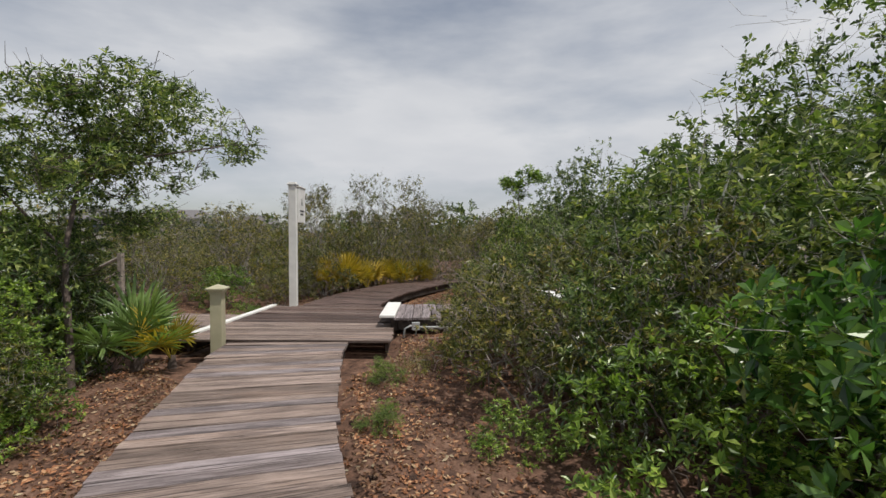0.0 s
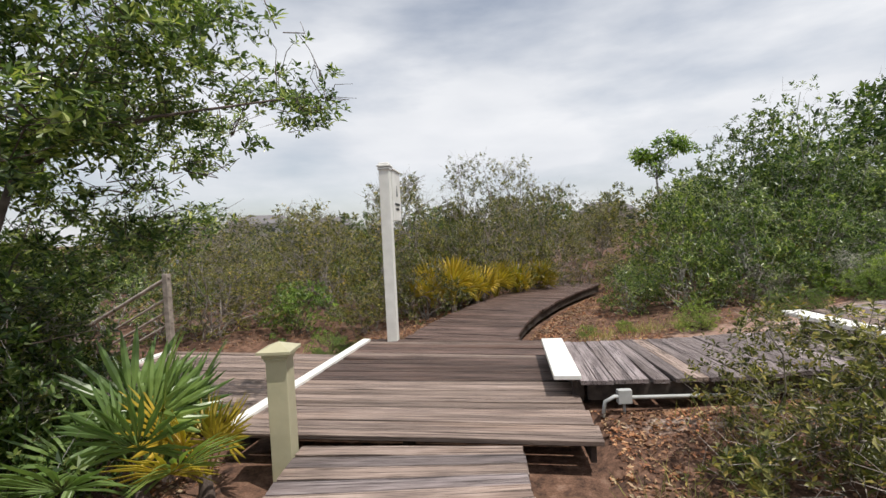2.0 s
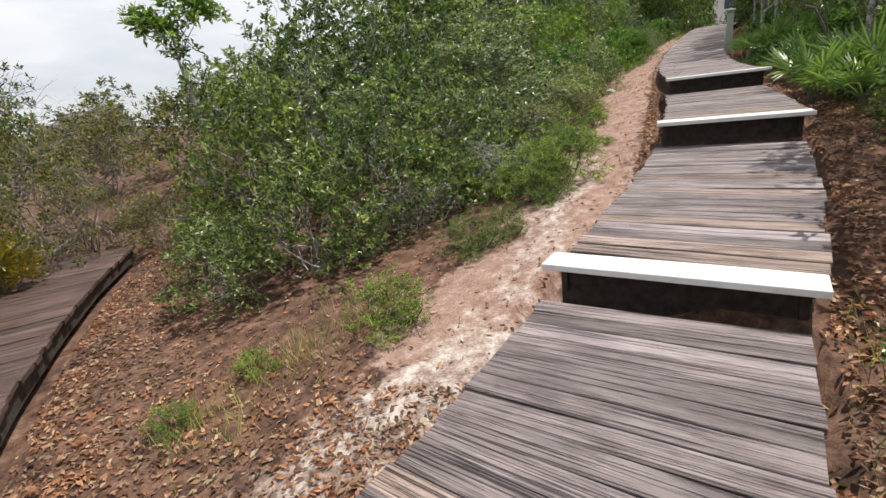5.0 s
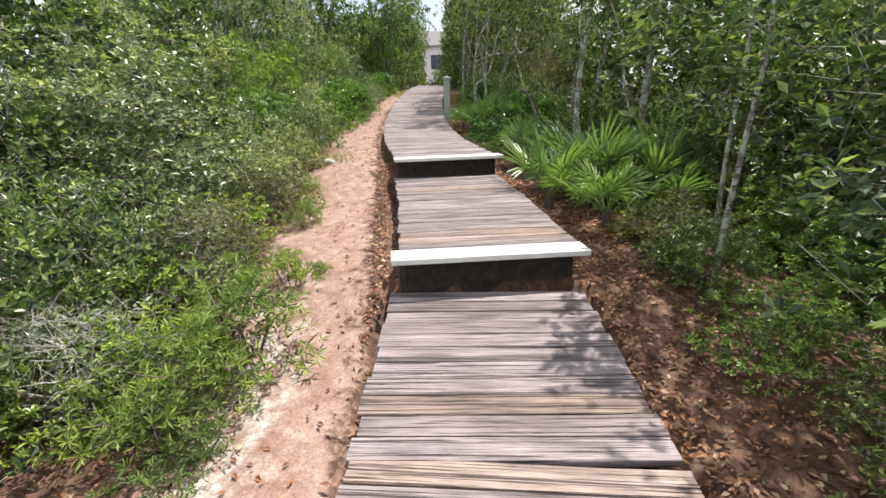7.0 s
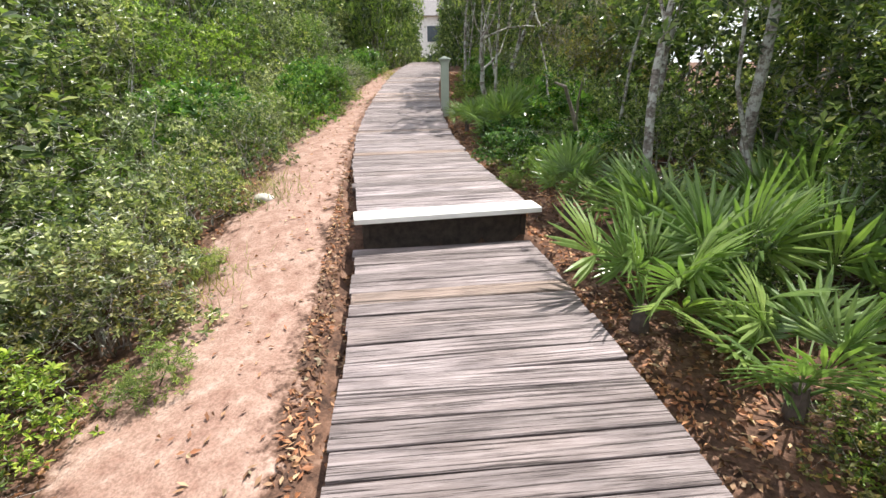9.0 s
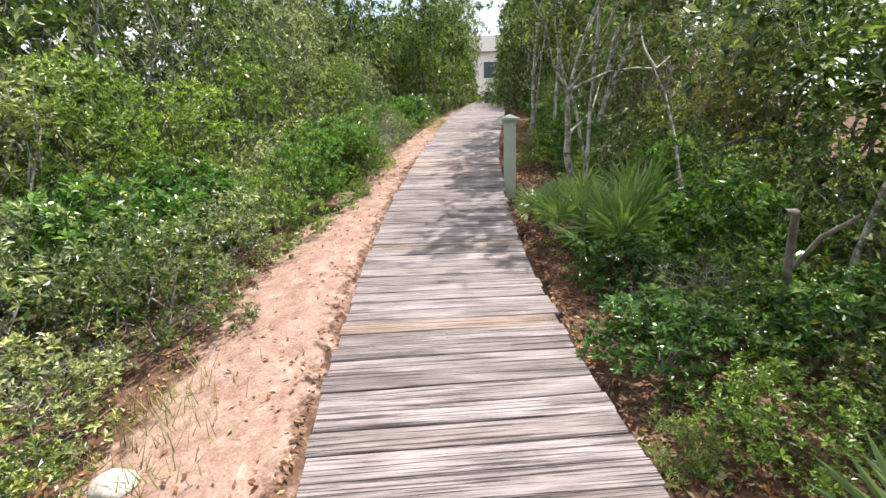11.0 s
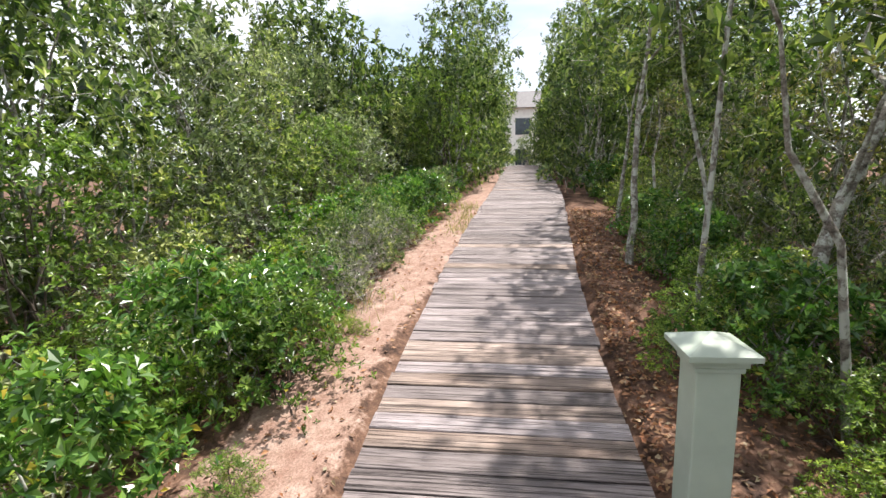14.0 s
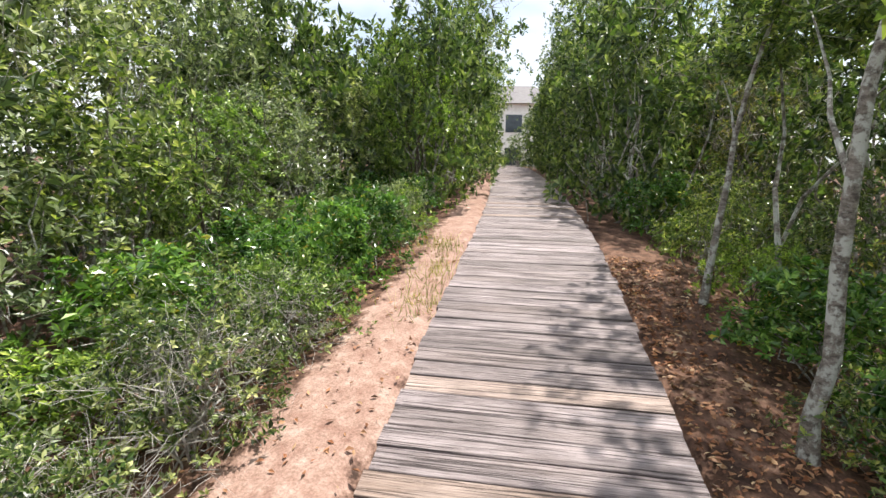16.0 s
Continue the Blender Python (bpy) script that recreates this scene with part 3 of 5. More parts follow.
sign_post()

# ---- plants ----


def leaf_arrays(rng, centres, radii, n, size, aspect, shell=0.55):
    """Rosettes of seven folded leaves on the twig tips of a set of clumps."""
    centres, radii = np.array(centres), np.array(radii)
    wt = (radii.prod(1)) ** (2 / 3)
    m = n // 7
    n = m * 7
    k = rng.choice(len(centres), m, p=wt / wt.sum())
    d = rng.normal(size=(m, 3))
    d[:, 2] += 0.25
    d /= np.linalg.norm(d, axis=1, keepdims=True)
    r = shell + (1 - shell) * rng.random((m, 1)) ** 0.5 + rng.normal(size=(m, 1)) * 0.07
    tip = d * 0.6 + rng.normal(size=(m, 3)) * 0.3 + np.array([0, 0, 0.8])
    tip /= np.linalg.norm(tip, axis=1, keepdims=True)
    e1 = np.cross(tip, rng.normal(size=(m, 3)))
    e1 /= np.linalg.norm(e1, axis=1, keepdims=True)
    e2 = np.cross(tip, e1)
    big = np.repeat(0.7 + 0.6 * rng.random((m, 1)), 7, axis=0)
    p = np.repeat(centres[k] + d * r * radii[k], 7, axis=0)
    tip, e1, e2 = (np.repeat(q, 7, axis=0) for q in (tip, e1, e2))
    turn = np.tile(np.arange(7), m)[:, None] * 2.4 + rng.normal(size=(n, 1)) * 0.3
    lift = np.tile(np.linspace(0.1, 1.0, 7), m)[:, None] + rng.normal(size=(n, 1)) * 0.15
    ax = (e1 * np.cos(turn) + e2 * np.sin(turn)) + tip * lift * 0.9 + rng.normal(size=(n, 3)) * 0.15
    ax /= np.linalg.norm(ax, axis=1, keepdims=True)
    p = p + tip * (lift - 0.5) * size * 0.5
    sd = np.cross(ax, tip + rng.normal(size=(n, 3)) * 0.3)
    sd /= np.linalg.norm(sd, axis=1, keepdims=True) + 1e-9
    nm = np.cross(sd, ax)
    L = size * big * (0.75 + 0.5 * rng.random((n, 1)))
    W = L * aspect
    v = np.empty((n, 4, 3))
    v[:, 0] = p
    v[:, 1] = p + ax * L * 0.55 + sd * W * 0.5 + nm * W * 0.18
    v[:, 2] = p + ax * L - nm * L * 0.1
    v[:, 3] = p + ax * L * 0.55 - sd * W * 0.5 + nm * W * 0.18
    o = np.arange(n)[:, None] * 4
    f = np.concatenate([o + np.array([0, 2, 1]), o + np.array([0, 3, 2])], 1).reshape(-1, 3)
    return v.reshape(-1, 3), f


def clumps(rng, count, rx, rz, z0, size):
    """Clump centres under an uneven dome of radius rx and height rz standing on z0."""
    cs, rs = [], []
    for _ in range(count):
        a, q = rng.random() * 2 * math.pi, math.sqrt(rng.random())
        h = rng.random() ** 0.85
        rad = rx * (0.25 + 0.75 * q) * math.sqrt(max(0.05, 1 - (h * 0.92) ** 2))
        cs.append((rad * math.cos(a), rad * math.sin(a), z0 + h * rz * (0.8 + 0.38 * rng.random())))
        s = size * (0.5 + 0.85 * rng.random())
        rs.append((s, s * (0.8 + 0.4 * rng.random()), s * (0.5 + 0.35 * rng.random())))
    return cs, rs


def stems(rng, targets, base_r, spread, wiggle=0.12, top_r=0.006):
    out = []
    for c in targets:
        a = rng.random() * 2 * math.pi
        b = np.array([math.cos(a) * spread * rng.random(), math.sin(a) * spread * rng.random(), -0.12])
        e = np.array(c)
        pts, rad = [], []
        for i in range(6):
            f = i / 5
            p = b + (e - b) * np.array([f ** 1.3, f ** 1.3, f ** 0.85]) + rng.normal(size=3) * wiggle * math.sin(f * math.pi)
            pts.append(tuple(p))
            rad.append(base_r * (1 - f) + top_r * f)
        out.append((pts, rad, 5))
    return out


def twigs(rng, centres, radii, n, length, r=0.003):
    out = []
    for _ in range(n):
        k = rng.integers(len(centres))
        c, q = np.array(centres[k]), np.array(radii[k])
        d = rng.normal(size=3)
        d /= np.linalg.norm(d)
        d[2] = abs(d[2]) * 0.8 + 0.1
        a = c + d * q * 0.3
        e = c + d * (q * 0.8 + length * rng.random())
        m = (a + e) / 2 + rng.normal(size=3) * length * 0.18
        out.append(([tuple(a), tuple(m), tuple(e)], [r, r * 0.8, r * 0.4], 3))
    return out


def shrub_proto(name, seed, leaf, label, rx, rz, z0, count, csize, n, size, aspect, n_twigs=0, twig_len=0.3, n_stems=8, stem_r=0.02, bark=None, wiggle=0.12, shell=0.45, category="shrub"):
    rng = np.random.default_rng(seed)
    cs, rs = clumps(rng, count, rx, rz, z0, csize)
    th = tagged(new(name), label, category, group=label)
    tb = stems(rng, [cs[i] for i in rng.choice(len(cs), min(n_stems, len(cs)), replace=False)], stem_r, rx * 0.25, wiggle)
    tb += twigs(rng, cs, rs, n_twigs, twig_len)
    tagged(link_mesh("branchwork", tubes_mesh("branchwork", tb), bark or M_TWIG, th), kind="stuff")
    v, f = leaf_arrays(rng, cs, rs, n, size, aspect, shell)
    tagged(link_mesh("crown", mesh_np("crown", v, f), leaf, th), kind="stuff")
    return th


PROTO = {
    "canopy": [shrub_proto("tree", 110 + k, M_OAK, "slender multi-stemmed oak shading the boardwalk", 1.15, 1.9, 1.75, 60, 0.34, 2600, 0.085, 0.48, 160, 0.45, 1, 0.03, M_BARK, 0.05, category="tree") for k in range(3)],
    "oak": [shrub_proto("shrub", 10 + k, M_OAK, "dense scrub oak with small dark green leaves", 1.0, 1.3, 0.12, 62, 0.29, 4600, 0.063, 0.46, 120, 0.3, 12, 0.018, M_BARK) for k in range(3)],
    "tall": [shrub_proto("shrub", 15 + k, M_OAK, "tall evergreen scrub oak over the boardwalk", 1.25, 2.75, 0.25, 86, 0.38, 4400, 0.092, 0.46, 160, 0.4, 16, 0.03, M_BARK, 0.16) for k in range(3)],
    "tallgrey": [shrub_proto("shrub", 80 + k, M_OLIVE, "tall dry grey-twigged scrub in a dense thicket", 1.15, 2.2, 0.15, 80, 0.34, 5200, 0.06, 0.4, 620, 0.42, 18, 0.02, M_TWIG, 0.16) for k in range(2)],
    "fartall": [shrub_proto("shrub", 90 + k, M_OAK, "tall evergreen scrub oak farther from the path", 1.3, 2.75, 0.25, 70, 0.45, 2300, 0.14, 0.48, 60, 0.4, 10, 0.03, M_BARK, 0.16) for k in range(3)],
    "tallgreen": [shrub_proto("shrub", 95, M_GREEN, "tall bright green shrub beside the boardwalk", 1.2, 2.3, 0.1, 90, 0.33, 8500, 0.062, 0.44, 60, 0.3, 12, 0.02, M_BARKDARK)],
    "green": [shrub_proto("shrub", 20 + k, M_GREEN, "bright green leafy shrub", 0.9, 0.95, 0.08, 52, 0.24, 4500, 0.06, 0.42, 60, 0.2, 9, 0.012, M_BARKDARK) for k in range(3)],
    "grey": [shrub_proto("shrub", 30 + k, M_OLIVE, "dry olive-grey scrub with bare twigs", 1.0, 1.3, 0.1, 58, 0.29, 5000, 0.058, 0.42, 300, 0.3, 12, 0.012, M_TWIG) for k in range(3)],
    "silver": [shrub_proto("shrub", 120 + k, M_SILVER, "silvery green scrub oak with pale twigs", 1.0, 1.3, 0.1, 60, 0.28, 4200, 0.066, 0.46, 200, 0.32, 12, 0.015, M_BARK) for k in range(3)],
    "tallsilver": [shrub_proto("shrub", 125 + k, M_SILVER, "tall silvery green scrub oak in a thicket", 1.25, 2.5, 0.2, 84, 0.38, 4600, 0.088, 0.46, 240, 0.4, 14, 0.024, M_BARK, 0.16) for k in range(2)],
    "bare": [shrub_proto("shrub", 140 + k, M_SILVER, "half-bare shrub of tangled pale grey branches", 0.9, 1.05, 0.15, 50, 0.3, 1100, 0.07, 0.46, 420, 0.45, 30, 0.016, M_PALE, 0.2) for k in range(2)],
    "glossy": [shrub_proto("shrub", 40 + k, M_GLOSSY, "glossy dark green broad-leaved shrub", 0.95, 1.3, 0.1, 48, 0.30, 3600, 0.095, 0.48, 30, 0.2, 10, 0.016, M_BARK) for k in range(2)],
    "heath": [shrub_proto("low_shrub", 50 + k, M_HEATH, "small yellow-green heath bush on sand", 0.30, 0.28, 0.05, 30, 0.10, 2600, 0.036, 0.22, 40, 0.10, 8, 0.005, M_BARKDARK, 0.03) for k in range(2)],
    "far": [shrub_proto("shrub", 60 + k, M_OAK, "evergreen scrub growing farther off", 1.3, 1.6, 0.1, 46, 0.45, 2400, 0.14, 0.5, 60, 0.4, 6, 0.03, M_BARK) for k in range(3)],
    "fargrey": [shrub_proto("shrub", 70 + k, M_OLIVE, "dry grey-brown scrub growing farther off", 1.3, 1.6, 0.1, 46, 0.43, 2300, 0.125, 0.45, 200, 0.5, 8, 0.025, M_TWIG) for k in range(3)],
}
used = set()
FAR_KINDS, FAR_SPOTS = ("far", "fargrey", "fartall"), []


def plant(kind, x, y, s=1.0, h=1.0):
    protos = PROTO[kind]
    rng = random.Random(int(x * 131 + y * 977))
    p = protos[rng.randrange(len(protos))]
    m = Matrix.Translation((x, y, ground_z(x, y) - 0.03)) @ Matrix.Rotation(rng.uniform(0, 6.28), 4, 'Z') @ Matrix.Diagonal((s, s, s * h, 1))
    if kind in FAR_KINDS:
        FAR_SPOTS.append((p, m))
        return p
    if p.name in used:
        p = copy_thing(p, Matrix.Identity(4))
    else:
        used.add(p.name)
    p.matrix_basis = m
    return p


SAND = np.array([(p[0], p[1]) for p in sand_pts])


def clear_of(x, y, r, sand=0.45):
    d, _ = deck_near(x, y)
    if d < r:
        return False
    return ((SAND - (x, y)) ** 2).sum(1).min() > (r + sand) ** 2


TAKEN = []


def put(kind, x, y, s=1.0, h=1.0):
    TAKEN.append((x, y, s))
    plant(kind, x, y, s, h)


def scatter(seed, n, xs, ys, kinds, smin, smax, hmin, hmax, gap=0.95, spread=0.8, keep=None):
    rng = random.Random(seed)
    for _ in range(n * 14):
        if n <= 0:
            break
        x, y = rng.uniform(*xs), rng.uniform(*ys)
        s = rng.uniform(smin, smax)
        if keep and not keep(x, y):
            continue
        if not clear_of(x, y, s * spread):
            continue
        if any((x - a) ** 2 + (y - b) ** 2 < (gap * (s + c) / 2) ** 2 for a, b, c in TAKEN):
            continue
        put(rng.choice(kinds), x, y, s, rng.uniform(hmin, hmax))
        n -= 1


CLIMB = resample(WALK_1 + WALK_2 + WALK_3 + WALK_4, 0.1)


def hedge(seed, side, offset, spacing, x0, x1, kinds, smin, smax, hmin, hmax, wobble=0.2):
    """A row of shrubs along the climbing boardwalk; side 1 is its left hand."""
    rng = random.Random(seed)
    pts, tan = CLIMB
    last = -9.0
    run = 0.0
    for i in range(len(pts)):
        run += 0.1
        if not x0 < pts[i, 0] < x1 or run - last < spacing:
            continue
        last = run + rng.uniform(-0.25, 0.15) * spacing
        n = np.array([-tan[i, 1], tan[i, 0]])
        n = n / np.linalg.norm(n) * side * (offset + rng.uniform(-wobble, wobble))
        put(rng.choice(kinds), pts[i, 0] + n[0], pts[i, 1] + n[1], rng.uniform(smin, smax), rng.uniform(hmin, hmax))


# heath cushions on the sand
for hx, hy, hs in ((1.08, 9.42, 1.0), (2.2, 9.75, 0.9), (2.55, 9.62, 0.75), (3.35, 9.85, 0.95), (5.05, 10.3, 0.85), (4.15, 10.15, 1.8), (3.65, 10.05, 1.5), (6.3, 11.0, 0.7), (0.2, 9.85, 0.55), (-0.35, 9.7, 0.5), (7.4, 11.65, 0.6), (-0.3, 4.5, 0.75), (-0.05, 3.3, 0.7), (13.6, 14.05, 0.7), (15.3, 14.62, 0.6), (9.9, 9.8, 0.6), (-3.9, 9.15, 1.0), (-4.4, 9.3, 1.1), (0.45, 5.7, 0.7)):
    put("heath", hx, hy, hs, 1.0)
# beside the approach, east side
put("grey", 1.35, 4.0, 0.92, 1.15)
put("green", 2.2, 2.3, 0.95, 1.15)
put("oak", 1.95, 3.2, 0.7, 1.25)
put("glossy", 2.9, 1.6, 0.9, 1.35)
put("grey", 0.92, 4.95, 0.82, 0.95)
put("green", 1.1, 3.05, 0.42, 0.8)
put("oak", 1.75, 5.55, 0.75, 0.95)
put("green", 2.6, 0.5, 1.0, 1.1)
put("grey", 2.5, 3.5, 0.95, 1.25)
put("oak", 3.0, 4.9, 1.0, 1.25)
put("tall", 3.6, 2.6, 0.8, 0.72)
put("oak", 2.9, -0.6, 1.0, 1.1)
put("green", 3.4, 6.1, 0.7, 1.0)
put("glossy", 2.3, 6.4, 0.55, 0.8)
scatter(1, 14, (3.4, 8.0), (-2.0, 4.4), ["fartall", "oak", "tall"], 0.85, 1.05, 0.75, 0.92)
# west side
put("grey", -3.2, 2.6, 0.62, 0.9)
put("green", -2.95, 2.0, 0.62, 1.2)
put("oak", -3.6, 1.2, 0.8, 1.1)
put("oak", -4.4, 2.6, 0.9, 1.0)
put("green", -3.15, 3.0, 0.5, 1.1)
put("oak", -4.5, 5.1, 0.75, 1.25)
put("grey", -3.95, 3.3, 0.6, 1.4)
put("tallgrey", -4.45, 4.75, 0.6, 1.05)
put("tall", -5.2, 5.3, 0.65, 0.9)
put("oak", -4.6, 1.6, 0.9, 1.2)
put("oak", -6.6, 3.6, 0.95, 1.2)
put("oak", -2.6, 0.0, 0.8, 0.9)
put("grey", -4.9, 3.9, 0.8, 1.0)
put("oak", -5.6, 4.9, 0.8, 0.95)
put("oak", -4.3, 4.0, 0.85, 1.35)
put("tallgreen", -4.9, 3.2, 0.7, 0.85)
scatter(2, 8, (-9.0, -4.2), (-2, 5.0), ["oak", "grey", "green"], 0.8, 1.1, 0.9, 1.1)
# beyond the landing
put("green", -5.6, 10.6, 0.85, 1.05)
put("grey", -4.2, 10.5, 0.65, 0.95)
put("tallgrey", -3.9, 11.9, 0.85, 1.32)
put("tallgrey", -2.6, 13.4, 0.9, 1.39)
put("tallgrey", -6.3, 13.0, 0.9, 1.06)
put("tallgrey", -0.9, 15.0, 0.85, 1.32)
put("tallgrey", -5.0, 14.8, 1.0, 1.32)
put("tallgrey", -8.6, 12.6, 0.95, 1.00)
put("tallgrey", -1.9, 16.6, 0.95, 1.39)
put("grey", -3.3, 11.0, 0.75, 1.15)
put("grey", -4.6, 12.0, 0.95, 1.2)
put("grey", -2.9, 12.6, 0.9, 1.3)
put("grey", -6.9, 11.2, 0.9, 0.95)
put("oak", -8.2, 10.0, 0.9, 0.85)
put("grey", -1.6, 14.2, 0.95, 1.1)
put("grey", -3.4, 14.6, 1.1, 1.2)
scatter(3, 14, (-13, -3.4), (9.8, 17), ["grey", "tallgrey", "oak"], 0.85, 1.15, 0.85, 1.05)
scatter(4, 30, (-30, 2), (17, 36), ["fargrey", "far", "fargrey"], 1.0, 1.5, 1.0, 1.4, keep=lambda x, y: x < -2.5 or y > 25)
put("tallgrey", -0.1, 16.1, 0.65, 0.85)
put("grey", 0.7, 14.9, 0.6, 1.0)
put("tallgrey", 0.6, 18.6, 0.9, 0.8)
put("grey", 2.0, 15.0, 0.8, 1.0)
put("grey", 1.5, 13.8, 0.75, 1.0)
put("fargrey", 2.6, 19.5, 1.0, 0.9)
put("grey", 0.75, 5.8, 0.6, 1.15)
scatter(5, 14, (-26, -9), (0, 15), ["fargrey", "far"], 1.0, 1.4, 0.75, 1.0)
scatter(6, 12, (-40, 20), (34, 44), ["far", "fargrey"], 1.3, 2.0, 1.1, 1.4)
# between the north walk and the climb
put("oak", 0.55, 11.3, 0.6, 0.95)
put("oak", 1.3, 11.0, 0.72, 1.05)
put("oak", 1.75, 10.75, 0.42, 0.8)
put("oak", 2.4, 11.2, 0.85, 1.2)
put("oak", 3.1, 10.95, 0.5, 0.9)
put("oak", 3.5, 11.5, 0.85, 1.15)
put("oak", 4.6, 11.6, 0.75, 1.0)
put("oak", 1.6, 12.5, 1.0, 1.35)
put("green", 0.75, 12.4, 0.55, 0.95)
put("tallsilver", 3.0, 13.0, 0.8, 0.75)
put("oak", 4.6, 13.2, 1.0, 1.3)
put("tall", 4.3, 14.0, 0.9, 1.2)
put("tall", 3.2, 14.2, 0.85, 1.15)
scatter(7, 8, (2.5, 8), (12.5, 17.5), ["tallsilver", "oak", "fartall"], 0.8, 1.0, 0.65, 0.8)
# left hand of the climb
hedge(11, 1, 2.35, 0.95, 4.2, 7.6, ["grey", "green", "grey"], 0.42, 0.6, 0.75, 1.0)
hedge(12, 1, 3.3, 1.15, 4.2, 8.5, ["green", "silver", "grey", "silver"], 0.6, 0.8, 0.9, 1.1)
hedge(13, 1, 2.25, 0.9, 7.6, 12.6, ["green", "silver", "green", "oak"], 0.5, 0.68, 0.8, 1.0, 0.15)
hedge(30, 1, 2.05, 0.95, 12.6, 15.6, ["green", "glossy", "green"], 0.5, 0.66, 0.95, 1.25, 0.16)
hedge(49, 1, 1.95, 0.95, 15.6, 24, ["glossy", "silver", "oak", "green"], 0.5, 0.66, 0.95, 1.25, 0.16)
hedge(18, 1, 3.9, 1.5, 12.5, 25, ["tallsilver", "tall", "tallgreen", "tallsilver"], 0.75, 0.88, 0.9, 1.15, 0.2)
hedge(14, 1, 3.0, 1.3, 8.5, 25, ["silver", "oak", "glossy", "green", "silver"], 0.75, 0.95, 0.85, 1.05)
hedge(15, 1, 4.6, 1.6, 7.5, 13, ["tallsilver", "tall", "tallsilver"], 0.85, 1.0, 0.7, 0.85, 0.3)
hedge(35, 1, 5.2, 1.7, 13, 26, ["tallsilver", "tall", "fartall"], 0.95, 1.15, 1.2, 1.45, 0.3)
hedge(16, 1, 6.5, 2.1, 7.0, 13, ["fartall"], 1.05, 1.2, 0.65, 0.8, 0.4)
hedge(36, 1, 6.6, 2.2, 15, 28, ["fartall"], 1.1, 1.3, 1.3, 1.5, 0.4)
hedge(50, 1, 6.6, 1.6, 10.5, 15, ["fartall"], 1.1, 1.25, 1.0, 1.2, 0.3)
hedge(48, 1, 5.6, 1.5, 9.5, 15, ["tallsilver", "fartall"], 0.95, 1.1, 0.85, 1.0, 0.3)
hedge(17, 1, 1.75, 1.8, 24, 43, ["fartall"], 0.8, 0.95, 1.3, 1.6)
hedge(19, 1, 4.2, 2.2, 25, 43, ["far"], 1.2, 1.4, 1.4, 1.7)
# right hand of the climb
hedge(21, -1, 1.75, 0.95, 5.4, 7.4, ["green", "oak"], 0.40, 0.5, 0.8, 1.0, 0.1)
hedge(22, -1, 1.5, 0.85, 9.4, 12.2, ["green", "green", "glossy"], 0.42, 0.52, 0.7, 0.9, 0.1)
hedge(31, -1, 2.4, 1.0, 9.6, 12.6, ["green", "oak", "glossy"], 0.5, 0.65, 0.75, 0.95, 0.15)
hedge(23, -1, 3.0, 1.0, 2.0, 8.0, ["green", "oak", "green"], 0.65, 0.85, 0.8, 1.0)
hedge(32, -1, 1.85, 0.8, 2.4, 6.2, ["green", "oak", "grey"], 0.48, 0.6, 0.65, 0.9, 0.14)
hedge(47, -1, 4.5, 1.4, 6, 17, ["oak", "tall", "fartall"], 0.8, 0.95, 0.85, 1.05, 0.25)
hedge(33, -1, 7.8, 2.0, 3, 15, ["fartall"], 1.0, 1.2, 1.0, 1.2, 0.4)
hedge(34, -1, 3.9, 1.5, 2.0, 9, ["tall"], 0.8, 0.95, 0.8, 0.95, 0.2)
hedge(24, -1, 1.85, 0.95, 14.8, 24, ["green", "glossy", "oak"], 0.46, 0.6, 0.95, 1.15, 0.12)
hedge(25, -1, 2.9, 1.5, 11.5, 25, ["oak", "glossy", "oak"], 0.7, 0.85, 1.1, 1.3)
hedge(26, -1, 5.6, 1.7, 3.5, 26, ["fartall"], 0.95, 1.15, 0.95, 1.25, 0.35)
hedge(27, -1, 3.7, 1.7, 14.5, 26, ["tall", "tallgrey", "tall"], 0.85, 1.0, 1.15, 1.4, 0.2)
hedge(41, -1, 2.75, 2.2, 4.5, 12.5, ["canopy"], 0.9, 1.05, 1.05, 1.25, 0.2)
hedge(45, -1, 1.9, 1.9, 3.4, 6.6, ["canopy"], 0.8, 0.9, 0.75, 0.85, 0.12)
hedge(42, -1, 1.95, 1.7, 13.2, 20.5, ["canopy"], 0.95, 1.1, 1.35, 1.5, 0.12)
hedge(46, -1, 2.5, 2.2, 20.5, 25, ["canopy"], 0.95, 1.1, 1.2, 1.4, 0.12)
hedge(43, 1, 1.7, 4.5, 26, 42, ["canopy"], 1.1, 1.3, 1.3, 1.5, 0.2)
hedge(44, -1, 2.0, 3.2, 25, 42, ["canopy"], 1.0, 1.2, 1.25, 1.5, 0.2)
hedge(28, -1, 1.75, 1.8, 23, 43, ["fartall"], 0.8, 0.95, 1.3, 1.6)
hedge(29, -1, 4.2, 2.2, 25, 43, ["far"], 1.2, 1.4, 1.4, 1.7)
scatter(8, 14, (26, 50), (8, 34), ["far"], 1.3, 1.8, 1.3, 1.7)

